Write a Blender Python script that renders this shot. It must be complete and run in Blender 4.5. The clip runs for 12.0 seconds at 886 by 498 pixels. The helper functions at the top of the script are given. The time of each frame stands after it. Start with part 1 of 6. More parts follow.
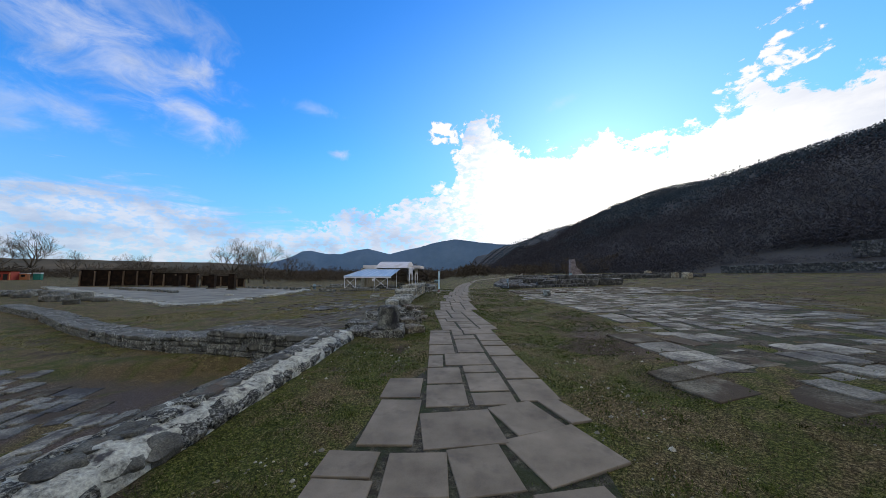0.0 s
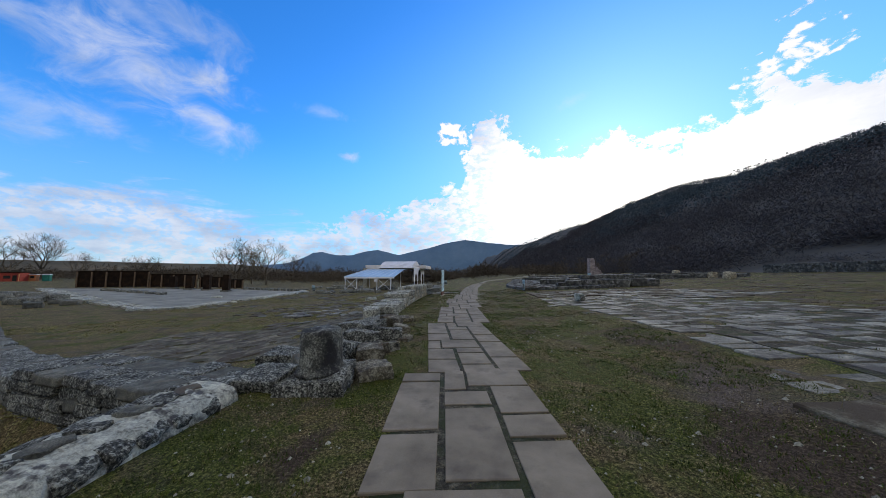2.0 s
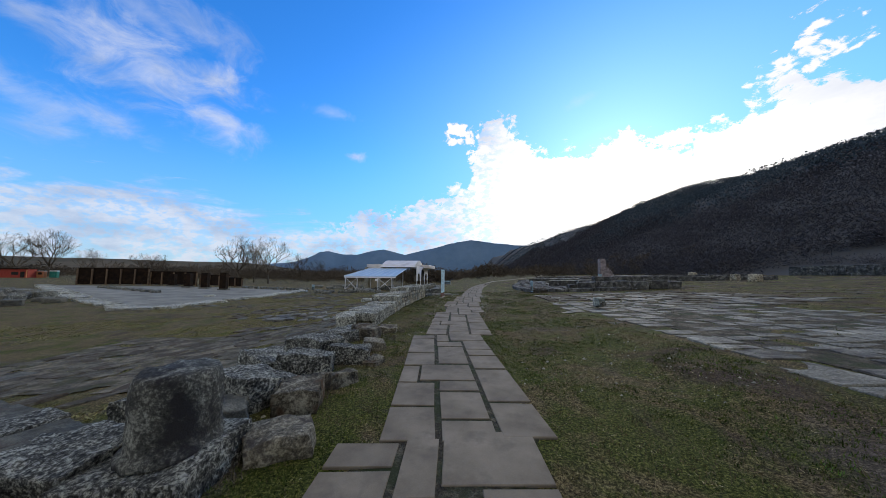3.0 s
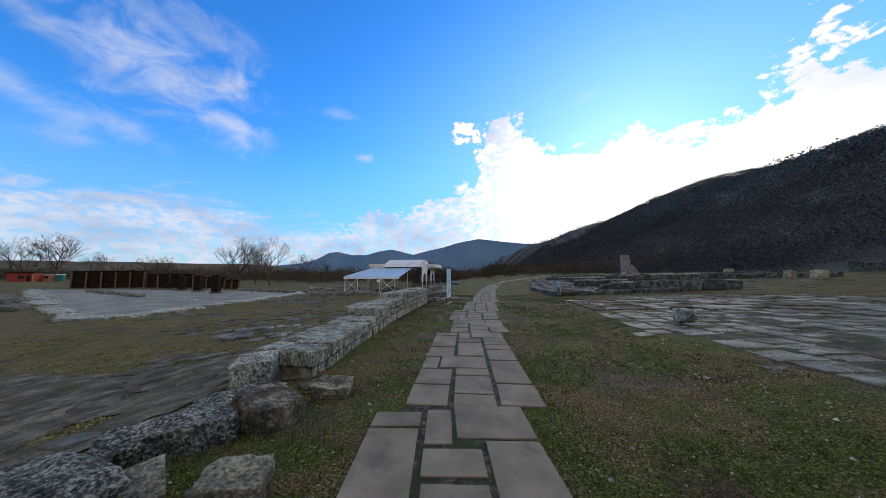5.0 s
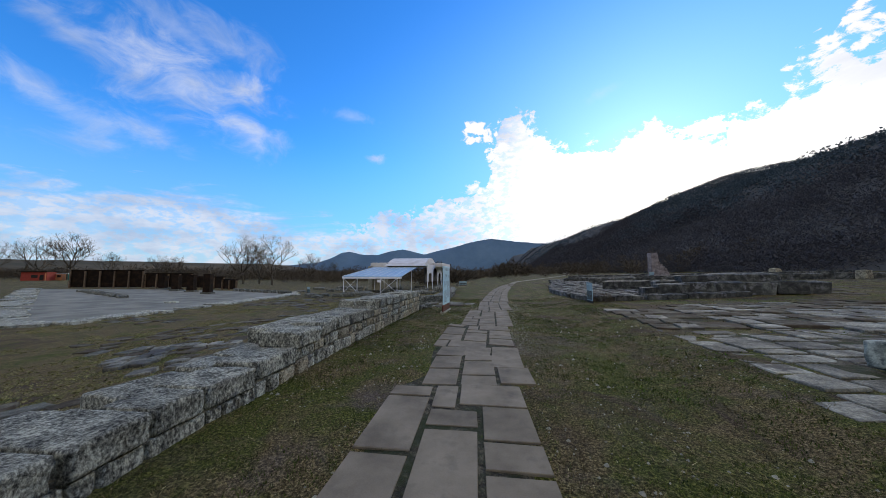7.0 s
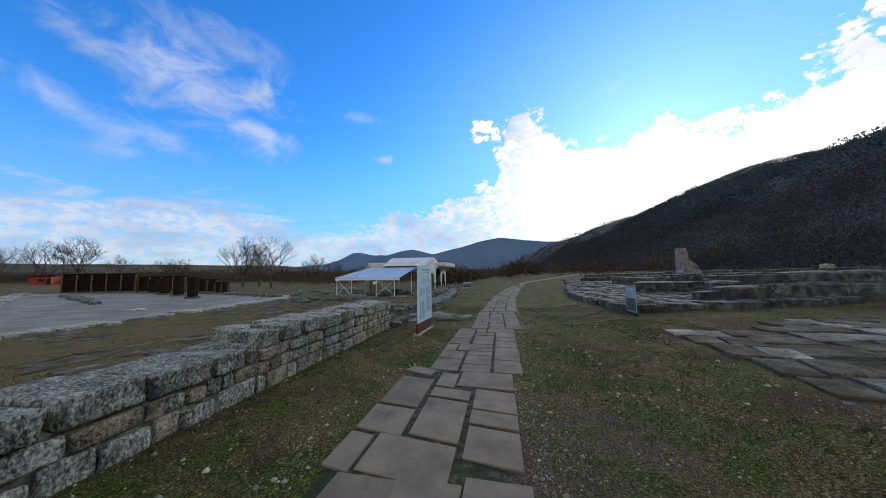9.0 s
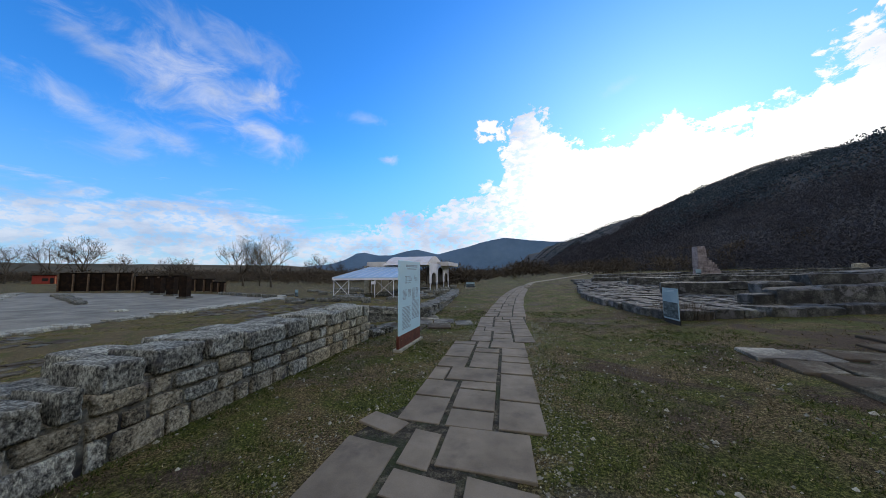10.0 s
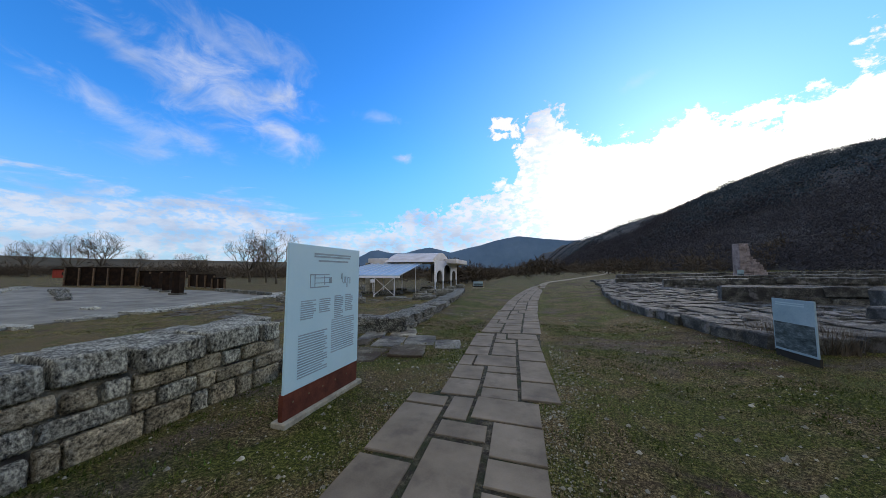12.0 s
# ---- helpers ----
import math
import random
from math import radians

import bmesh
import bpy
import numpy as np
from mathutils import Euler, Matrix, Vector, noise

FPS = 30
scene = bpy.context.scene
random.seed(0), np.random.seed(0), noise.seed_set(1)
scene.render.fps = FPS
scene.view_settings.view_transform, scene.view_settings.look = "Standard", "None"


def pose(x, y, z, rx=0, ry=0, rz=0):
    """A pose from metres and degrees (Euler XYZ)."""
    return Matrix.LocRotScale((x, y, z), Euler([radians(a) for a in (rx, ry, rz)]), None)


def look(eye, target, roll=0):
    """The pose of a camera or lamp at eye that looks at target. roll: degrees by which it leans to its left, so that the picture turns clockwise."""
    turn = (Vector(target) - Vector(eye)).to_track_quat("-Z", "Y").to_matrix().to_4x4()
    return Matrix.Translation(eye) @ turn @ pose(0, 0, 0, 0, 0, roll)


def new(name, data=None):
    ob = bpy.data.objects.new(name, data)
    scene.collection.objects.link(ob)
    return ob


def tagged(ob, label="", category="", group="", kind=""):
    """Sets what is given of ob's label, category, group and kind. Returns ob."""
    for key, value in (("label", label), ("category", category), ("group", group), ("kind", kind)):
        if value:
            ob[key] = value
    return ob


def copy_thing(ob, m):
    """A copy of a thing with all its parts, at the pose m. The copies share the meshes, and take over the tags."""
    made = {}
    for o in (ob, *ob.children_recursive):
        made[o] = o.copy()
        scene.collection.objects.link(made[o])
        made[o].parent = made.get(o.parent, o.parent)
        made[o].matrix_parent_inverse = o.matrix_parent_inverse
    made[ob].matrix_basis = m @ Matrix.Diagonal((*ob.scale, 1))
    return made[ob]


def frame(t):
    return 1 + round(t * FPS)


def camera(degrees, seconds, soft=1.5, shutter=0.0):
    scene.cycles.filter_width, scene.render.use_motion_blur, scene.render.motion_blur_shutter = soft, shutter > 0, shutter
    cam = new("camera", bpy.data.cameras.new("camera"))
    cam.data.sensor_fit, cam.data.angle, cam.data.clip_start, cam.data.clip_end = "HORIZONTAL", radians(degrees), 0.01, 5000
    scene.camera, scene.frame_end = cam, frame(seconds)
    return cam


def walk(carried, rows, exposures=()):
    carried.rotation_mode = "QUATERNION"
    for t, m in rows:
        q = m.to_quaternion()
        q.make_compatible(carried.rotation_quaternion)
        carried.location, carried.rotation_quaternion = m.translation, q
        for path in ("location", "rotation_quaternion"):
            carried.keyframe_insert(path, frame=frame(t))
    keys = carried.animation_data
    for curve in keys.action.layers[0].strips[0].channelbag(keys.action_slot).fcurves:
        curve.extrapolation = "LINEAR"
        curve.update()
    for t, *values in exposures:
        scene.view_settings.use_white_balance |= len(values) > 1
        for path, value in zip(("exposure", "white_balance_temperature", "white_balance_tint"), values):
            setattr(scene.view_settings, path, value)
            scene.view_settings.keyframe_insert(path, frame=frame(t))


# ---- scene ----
cam = camera(112.0, 12.0, 0.75)
PATH = [
    (0, (-0.271, -0.006, 1.806), (-0.364, 1.985, 1.971), 0.1),
    (0.5, (-0.259, 1.014, 1.745), (-0.371, 3.003, 1.915), 0.0),
    (1, (-0.418, 2.128, 1.716), (-0.539, 4.117, 1.888), -0.1),
    (1.5, (-0.203, 3.268, 1.67), (-0.343, 5.256, 1.839), 0.1),
    (2, (-0.065, 4.436, 1.682), (-0.221, 6.423, 1.853), -0.0),
    (2.5, (0.237, 5.549, 1.675), (0.056, 7.534, 1.843), 0.4),
    (3, (0.195, 6.628, 1.667), (-0.001, 8.611, 1.838), 0.5),
    (3.2, (0.212, 6.947, 1.69), (0.009, 8.929, 1.864), 0.7),
    (4.8, (-0.106, 10.555, 1.723), (-0.345, 12.534, 1.885), -0.3),
    (5, (-0.078, 11.032, 1.731), (-0.328, 13.009, 1.898), -0.1),
    (5.5, (0.03, 12.17, 1.741), (-0.243, 14.144, 1.907), 0.1),
    (6, (0.069, 13.205, 1.713), (-0.224, 15.176, 1.883), 0.0),
    (6.5, (0.124, 14.377, 1.73), (-0.185, 16.346, 1.9), 0.0),
    (7, (0.096, 15.354, 1.696), (-0.228, 17.321, 1.862), -0.0),
    (7.2, (0.152, 15.807, 1.68), (-0.182, 17.772, 1.84), 0.1),
    (8.8, (0.409, 19.266, 1.824), (0.034, 21.223, 1.989), -0.8),
    (9, (0.429, 19.751, 1.797), (0.044, 21.707, 1.961), -0.6),
    (9.5, (0.306, 20.838, 1.764), (-0.093, 22.791, 1.929), -0.6),
    (10, (0.362, 21.889, 1.721), (-0.053, 23.839, 1.886), -0.5),
    (10.5, (0.442, 22.856, 1.716), (0.008, 24.801, 1.881), -0.3),
    (11, (0.514, 23.828, 1.719), (0.056, 25.768, 1.878), -0.1),
    (11.5, (0.417, 24.722, 1.688), (-0.054, 26.659, 1.842), -0.1),
    (12, (0.532, 25.456, 1.705), (0.032, 27.386, 1.858), 0.1),
]
walk(cam, [(t, look(eye, target, roll)) for t, eye, target, roll in PATH])

# ---------------------------------------------------------------- light
SUN_AZ, SUN_EL = 25.0, 16.0


def build_world():
    w = bpy.data.worlds.new("sky")
    scene.world = w
    w.use_nodes = True
    nt = w.node_tree
    nt.nodes.clear()
    N, L = nt.nodes.new, nt.links.new

    def math_node(op, a, b=None, c=None, clamp=False):
        n = N("ShaderNodeMath")
        n.operation, n.use_clamp = op, clamp
        for k, v in enumerate((a, b, c)):
            if v is None:
                continue
            if isinstance(v, (int, float)):
                n.inputs[k].default_value = v
            else:
                L(v, n.inputs[k])
        return n.outputs[0]

    def ramp(v, stops, smooth=True):
        n = N("ShaderNodeValToRGB")
        n.color_ramp.interpolation = "EASE" if smooth else "LINEAR"
        el = n.color_ramp.elements
        while len(el) < len(stops):
            el.new(0.5)
        for e, (p, c) in zip(el, stops):
            e.position = p
            e.color = (c, c, c, 1) if isinstance(c, (int, float)) else (*c, 1)
        L(v, n.inputs[0])
        return n.outputs[0]

    def noise_node(vec, scale, detail=6, rough=0.55, dist=0.0):
        n = N("ShaderNodeTexNoise")
        n.inputs["Scale"].default_value, n.inputs["Detail"].default_value = scale, detail
        n.inputs["Roughness"].default_value, n.inputs["Distortion"].default_value = rough, dist
        L(vec, n.inputs["Vector"])
        return n.outputs["Fac"]

    def smooth(v, a, b):
        n = N("ShaderNodeMapRange")
        n.interpolation_type = "SMOOTHSTEP"
        L(v, n.inputs["Value"])
        n.inputs["From Min"].default_value, n.inputs["From Max"].default_value = a, b
        return n.outputs["Result"]

    def mix(f, a, b):
        n = N("ShaderNodeMix")
        n.data_type = "RGBA"
        for key, v in ((0, f), (6, a), (7, b)):
            if isinstance(v, (int, float)):
                n.inputs[key].default_value = v
            elif isinstance(v, tuple):
                n.inputs[key].default_value = (*v, 1)
            else:
                L(v, n.inputs[key])
        return n.outputs[2]

    tc = N("ShaderNodeTexCoord")
    sep = N("ShaderNodeSeparateXYZ")
    L(tc.outputs["Generated"], sep.inputs[0])
    az = math_node("MULTIPLY", math_node("ARCTAN2", sep.outputs[0], sep.outputs[1]), 180 / math.pi)
    el = math_node("MULTIPLY", math_node("ARCSINE", sep.outputs[2]), 180 / math.pi)

    def flat(sx, sy):
        c = N("ShaderNodeCombineXYZ")
        L(math_node("MULTIPLY", az, sx), c.inputs[0])
        L(math_node("MULTIPLY", el, sy), c.inputs[1])
        return c.outputs[0]

    sky = N("ShaderNodeTexSky")
    sky.sky_type, sky.sun_disc = "NISHITA", False
    sky.sun_elevation, sky.sun_rotation = radians(SUN_EL), radians(SUN_AZ)
    sky.air_density, sky.dust_density, sky.ozone_density = 1.0, 0.4, 2.2
    hs = N("ShaderNodeHueSaturation")
    hs.inputs["Saturation"].default_value, hs.inputs["Value"].default_value = 1.3, 1.0
    L(sky.outputs[0], hs.inputs["Color"])
    gain = N("ShaderNodeVectorMath")
    gain.operation = "MULTIPLY"
    gain.inputs[1].default_value = (0.122, 0.220, 0.318)
    L(hs.outputs[0], gain.inputs[0])
    blue = mix(math_node("MULTIPLY", math_node("SUBTRACT", 1.0, smooth(el, 4.0, 24.0)), 0.65), gain.outputs[0], (0.225, 0.49, 0.86))

    # the great bank of cloud before the sun, and the thin one over the plain
    def pos(a):
        return (a + 75) / 150

    azn = math_node("DIVIDE", math_node("ADD", az, 75), 150, clamp=True)
    top = ramp(azn, [(pos(a), t / 40) for a, t in (
        (-72, 11), (-60, 11.5), (-50, 13), (-43, 11.5), (-36, 8.5), (-28, 8.5), (-20, 10.5), (-8, 14.5), (-1, 18),
        (3, 28.5), (8, 27.5), (12, 21.5), (20, 21.5), (25, 22.5), (31, 22), (35, 19.5), (41, 23.5), (48, 23), (56, 21), (70, 18))], False)
    thick = ramp(azn, [(pos(a), t) for a, t in ((-72, 0.8), (-40, 0.85), (-30, 0.85), (-12, 0.92), (0, 1), (60, 1))], False)
    puff = noise_node(flat(0.21, 0.31), 1.0, 11, 0.66, 0.25)
    streak = noise_node(flat(0.055, 0.30), 1.0, 6, 0.6, 0.6)
    streaky = smooth(az, -34.0, -22.0)
    rough = math_node("ADD", math_node("MULTIPLY", puff, streaky), math_node("MULTIPLY", streak, math_node("SUBTRACT", 1.0, streaky)))
    over = math_node("SUBTRACT", math_node("MULTIPLY", top, 40.0), el)
    edge = math_node("ADD", over, math_node("MULTIPLY", math_node("SUBTRACT", rough, 0.5), 17.0))
    crisp = math_node("ADD", math_node("MULTIPLY", smooth(edge, -0.2, 0.9), streaky), math_node("MULTIPLY", smooth(edge, -0.8, 2.4), math_node("SUBTRACT", 1.0, streaky)))
    bank = math_node("MULTIPLY", crisp, thick)
    holes = smooth(noise_node(flat(0.55, 0.95), 1.0, 8, 0.62), 0.40, 0.56)
    lowleft = math_node("SUBTRACT", 1.0, smooth(az, -3.0, 12.0))
    bank = math_node("MULTIPLY", bank, math_node("SUBTRACT", 1.0, math_node("MULTIPLY", lowleft, math_node("MULTIPLY", math_node("SUBTRACT", 1.0, holes), 0.55))))

    # high wisps
    def blob(a, e, ra, re, tilt):
        c, s = math.cos(radians(tilt)), math.sin(radians(tilt))
        da, de = math_node("SUBTRACT", az, a), math_node("SUBTRACT", el, e)
        p = math_node("DIVIDE", math_node("ADD", math_node("MULTIPLY", da, c), math_node("MULTIPLY", de, s)), ra)
        q = math_node("DIVIDE", math_node("SUBTRACT", math_node("MULTIPLY", de, c), math_node("MULTIPLY", da, s)), re)
        r = math_node("ADD", math_node("MULTIPLY", p, p), math_node("MULTIPLY", q, q))
        return math_node("SUBTRACT", 1.0, math_node("SQRT", r))

    fine = noise_node(flat(0.15, 0.23), 1.0, 10, 0.64, 0.7)
    ragged = noise_node(flat(0.34, 0.50), 1.0, 9, 0.62, 0.3)
    wisps = puffs = None
    for a, e, ra, re, tilt, most in ((-50.5, 26.5, 11, 6.0, -18, 0.7), (-44.5, 27.5, 6, 3.0, -22, 0.8), (-43.5, 22.5, 7, 2.6, -8, 0.75), (-54, 18.5, 4, 2.2, -15, 0.5),
                                     (-63.5, 20, 7, 2.2, -22, 0.5), (-61, 16, 5, 1.6, 0, 0.45), (-2.2, 25.9, 4.6, 2.6, -8, 1.0), (0.8, 22.5, 3.4, 2.4, 0, 1.0),
                                     (47.6, 28.6, 4.0, 1.8, 46, 1.0), (45.0, 25.6, 3.0, 1.8, 40, 1.0), (48.4, 25.6, 3.4, 2.0, 30, 1.0), (-22.5, 21.2, 1.8, 0.9, 0, 0.9), (-52, 32, 9, 2.6, -20, 0.35), (-27, 27.5, 4, 1.0, 0, 0.3), (20, 29, 3, 1.0, 10, 0.3), (-62, 27, 9, 1.8, -20, 0.55), (-47, 33, 8, 3, -10, 0.45)):
        grain = (math_node("SUBTRACT", ragged, 0.545), 5.0) if most == 1.0 else (math_node("SUBTRACT", fine, 0.52), 3.6)
        v = math_node("ADD", blob(a, e, ra, re, tilt), math_node("MULTIPLY", *grain))
        v = math_node("MULTIPLY", smooth(v, *((0.1, 0.5) if most == 1.0 else (-0.3, 1.5))), most)
        near = smooth(blob(a, e, ra * 1.9, re * 2.0, tilt), 0.0, 0.35)
        v = math_node("MULTIPLY", v, near)
        if most == 1.0:
            puffs = v if puffs is None else math_node("MAXIMUM", puffs, v)
        wisps = v if wisps is None else math_node("MAXIMUM", wisps, v)

    # light that the veiled sun gives the cloud and the thin air before it
    ds = blob(SUN_AZ, SUN_EL - 2, 36, 17, 0)
    glow = smooth(ds, -0.3, 0.95)
    wide = smooth(blob(SUN_AZ, SUN_EL + 2, 60, 34, 0), -0.05, 1.0)
    body = noise_node(flat(0.10, 0.22), 1.0, 7, 0.6)
    shade = smooth(body, 0.35, 0.62)
    cloud_lit = mix(shade, (0.46, 0.54, 0.72), (0.76, 0.79, 0.89))
    cloud_col = mix(glow, cloud_lit, (1.55, 1.50, 1.42))
    haze = mix(math_node("MULTIPLY", wide, 0.62), blue, (0.30, 0.59, 0.98))
    both = math_node("MAXIMUM", bank, wisps)
    cloud_col = mix(puffs, cloud_col, (1.0, 1.0, 1.04))
    col = mix(both, haze, cloud_col)
    # broken cloud added overhead and behind, out of view, for brighter, less blue light
    away = math_node("MAXIMUM", smooth(math_node("ABSOLUTE", az), 74.0, 95.0), smooth(el, 44.0, 58.0))
    heap = smooth(noise_node(tc.outputs["Generated"], 3.2, 6, 0.55), 0.36, 0.54)
    col = mix(math_node("MULTIPLY", away, heap), col, (0.80, 0.745, 0.69))
    ground = smooth(el, -3.0, 0.5)
    col = mix(ground, (0.05, 0.05, 0.04), col)
    bg = N("ShaderNodeBackground")
    bg.inputs["Strength"].default_value = 1.0
    L(col, bg.inputs["Color"])
    out = N("ShaderNodeOutputWorld")
    L(bg.outputs[0], out.inputs[0])


build_world()
sun = new("sun", bpy.data.lights.new("sun", "SUN"))
sun.data.energy, sun.data.angle, sun.data.color = 0.9, radians(18), (1.0, 0.90, 0.76)
a_, e_ = radians(SUN_AZ), radians(SUN_EL)
sun.matrix_world = look((math.sin(a_) * math.cos(e_) * 300, math.cos(a_) * math.cos(e_) * 300, math.sin(e_) * 300), (0, 0, 0))
scene.view_settings.exposure = 0.0

# ---------------------------------------------------------------- materials


def material(name, cols, scale=3.0, grain=60.0, rough=0.85, bump=0.3, bump_dist=0.01, spots=None, spot_scale=8.0, spot_at=(0.58, 0.66),
             stretch=(1, 1, 1), metal=0.0, vary=0.25, spec=0.3, detail=8, speck=0.45, body=1.0, cast=(0.97, 1.0, 0.84)):
    """Two-scale mottled surface: cols are (dark, mid, light); spots an extra colour in patches."""
    cols = [tuple(v * k for v, k in zip(c, cast)) for c in cols]
    m = bpy.data.materials.new(name)
    m.use_nodes = True
    nt = m.node_tree
    N, L = nt.nodes.new, nt.links.new
    b = nt.nodes["Principled BSDF"]
    tc = N("ShaderNodeTexCoord")
    geo = N("ShaderNodeNewGeometry")
    info = N("ShaderNodeObjectInfo")
    mp = N("ShaderNodeMapping")
    mp.inputs["Scale"].default_value = stretch
    L(geo.outputs["Position"], mp.inputs["Vector"])

    def nz(s, d=detail, r=0.6):
        n = N("ShaderNodeTexNoise")
        n.inputs["Scale"].default_value, n.inputs["Detail"].default_value, n.inputs["Roughness"].default_value = s, d, r
        L(mp.outputs[0], n.inputs["Vector"])
        return n.outputs["Fac"]

    big, small = nz(scale), nz(grain, 5, 0.75)
    add = N("ShaderNodeMath")
    add.operation = "MULTIPLY_ADD"
    L(small, add.inputs[0])
    add.inputs[1].default_value = speck
    wide = N("ShaderNodeMath")
    wide.operation = "MULTIPLY_ADD"
    L(big, wide.inputs[0])
    wide.inputs[1].default_value = body
    wide.inputs[2].default_value = 0.5 - 0.5 * body - 0.5 * speck
    L(wide.outputs[0], add.inputs[2])
    r = N("ShaderNodeValToRGB")
    e = r.color_ramp.elements
    e.new(0.5)
    for k, (p, c) in enumerate(zip((0.31, 0.5, 0.70), cols)):
        e[k].position, e[k].color = p, (*c, 1)
    L(add.outputs[0], r.inputs[0])
    col = r.outputs[0]
    if spots:
        sp = nz(spot_scale, 5, 0.65)
        mr = N("ShaderNodeMapRange")
        L(sp, mr.inputs["Value"])
        mr.inputs["From Min"].default_value, mr.inputs["From Max"].default_value = spot_at
        mx = N("ShaderNodeMix")
        mx.data_type = "RGBA"
        L(mr.outputs[0], mx.inputs[0])
        L(col, mx.inputs[6])
        mx.inputs[7].default_value = (*spots, 1)
        col = mx.outputs[2]
    # piece to piece
    hs = N("ShaderNodeHueSaturation")
    mr = N("ShaderNodeMapRange")
    L(info.outputs["Random"], mr.inputs["Value"])
    mr.inputs["To Min"].default_value, mr.inputs["To Max"].default_value = 1 - vary, 1 + vary
    L(mr.outputs[0], hs.inputs["Value"])
    mr2 = N("ShaderNodeMapRange")
    L(geo.outputs["Random Per Island"], mr2.inputs["Value"])
    mr2.inputs["To Min"].default_value, mr2.inputs["To Max"].default_value = 1 - vary, 1 + vary
    mu = N("ShaderNodeMath")
    mu.operation = "MULTIPLY"
    L(mr.outputs[0], mu.inputs[0])
    L(mr2.outputs[0], mu.inputs[1])
    L(mu.outputs[0], hs.inputs["Value"])
    L(col, hs.inputs["Color"])
    L(hs.outputs[0], b.inputs["Base Color"])
    b.inputs["Roughness"].default_value, b.inputs["Metallic"].default_value = rough, metal
    b.inputs["Specular IOR Level"].default_value = spec
    if bump:
        bp = N("ShaderNodeBump")
        bp.inputs["Strength"].default_value, bp.inputs["Distance"].default_value = bump, bump_dist
        L(add.outputs[0], bp.inputs["Height"])
        L(bp.outputs[0], b.inputs["Normal"])
    return m


M_slab = material("path_slab", ((0.118, 0.098, 0.070), (0.182, 0.154, 0.112), (0.240, 0.206, 0.153)), 1.6, 90, 0.85, 0.3, 0.004, spots=(0.104, 0.087, 0.064), spot_scale=2.2, spot_at=(0.54, 0.74), vary=0.08, speck=0.35, cast=(1, 1, 0.97))
M_gravel = material("fine_gravel_joint", ((0.012, 0.010, 0.007), (0.055, 0.046, 0.033), (0.19, 0.165, 0.13)), 9, 50, 0.95, 0.9, 0.02, spots=(0.030, 0.042, 0.012), spot_scale=2.0, spot_at=(0.46, 0.60), speck=0.8)
M_block = material("weathered_limestone", ((0.04, 0.039, 0.038), (0.30, 0.292, 0.28), (0.78, 0.765, 0.74)), 4.5, 30, 0.9, 1.0, 0.035, spots=(0.115, 0.112, 0.108), spot_scale=3.0, spot_at=(0.58, 0.72), vary=0.15, speck=1.5, body=0.65, stretch=(1, 1, 0.7))
M_block_warm = material("warm_limestone", ((0.055, 0.048, 0.04), (0.35, 0.30, 0.24), (0.68, 0.61, 0.52)), 4, 28, 0.9, 1.0, 0.035, spots=(0.12, 0.105, 0.09), spot_scale=3.0, vary=0.2, speck=1.4, body=0.65)
M_dark_stone = material("dark_lichened_stone", ((0.010, 0.010, 0.010), (0.084, 0.083, 0.081), (0.47, 0.465, 0.455)), 5, 30, 0.88, 1.0, 0.03, spots=(0.30, 0.297, 0.288), spot_scale=20, spot_at=(0.60, 0.68), vary=0.15, speck=1.5, body=0.6)
M_drum = material("grey_lichened_column", ((0.024, 0.024, 0.025), (0.095, 0.094, 0.093), (0.42, 0.415, 0.405)), 4, 34, 0.88, 1.0, 0.035, spots=(0.035, 0.034, 0.033), spot_scale=3.2, spot_at=(0.52, 0.62), vary=0.0, speck=0.95, body=0.7)
M_rubble = material("rubble_stone", ((0.035, 0.034, 0.033), (0.10, 0.097, 0.092), (0.24, 0.23, 0.215)), 5, 60, 0.88, 0.9, 0.03, spots=(0.13, 0.105, 0.075), spot_scale=1.6, vary=0.2, speck=0.8, body=0.7)
M_mortar = material("white_lime_mortar", ((0.20, 0.195, 0.188), (0.54, 0.53, 0.51), (0.82, 0.81, 0.79)), 5, 22, 0.9, 1.0, 0.05, spots=(0.10, 0.097, 0.09), spot_scale=3.4, spot_at=(0.54, 0.62), vary=0.03, speck=1.0, body=0.8)
M_joint = material("pale_earthy_mortar", ((0.09, 0.08, 0.067), (0.25, 0.222, 0.19), (0.43, 0.39, 0.34)), 6, 40, 0.95, 0.8, 0.02, spots=(0.05, 0.046, 0.04), spot_scale=2.5, spot_at=(0.5, 0.62), vary=0.0, speck=0.9)
M_brown_stone = material("brown_mossy_stone", ((0.016, 0.014, 0.012), (0.085, 0.073, 0.060), (0.34, 0.31, 0.27)), 4, 28, 0.9, 1.0, 0.04, spots=(0.080, 0.046, 0.024), spot_scale=3.5, spot_at=(0.54, 0.66), vary=0.2, speck=0.9)
M_tan_stone = material("tan_speckled_stone", ((0.03, 0.027, 0.022), (0.20, 0.175, 0.145), (0.56, 0.51, 0.44)), 4, 24, 0.9, 1.0, 0.04, spots=(0.07, 0.06, 0.05), spot_scale=3.5, spot_at=(0.52, 0.64), vary=0.15, speck=1.0, body=0.5)
M_paving = material("old_paving", ((0.05, 0.047, 0.043), (0.165, 0.155, 0.143), (0.36, 0.34, 0.315)), 1.5, 22, 0.8, 0.9, 0.02, spots=(0.055, 0.05, 0.04), spot_scale=1.3, spot_at=(0.50, 0.62), vary=0.26, spec=0.35, speck=0.85, body=0.9)
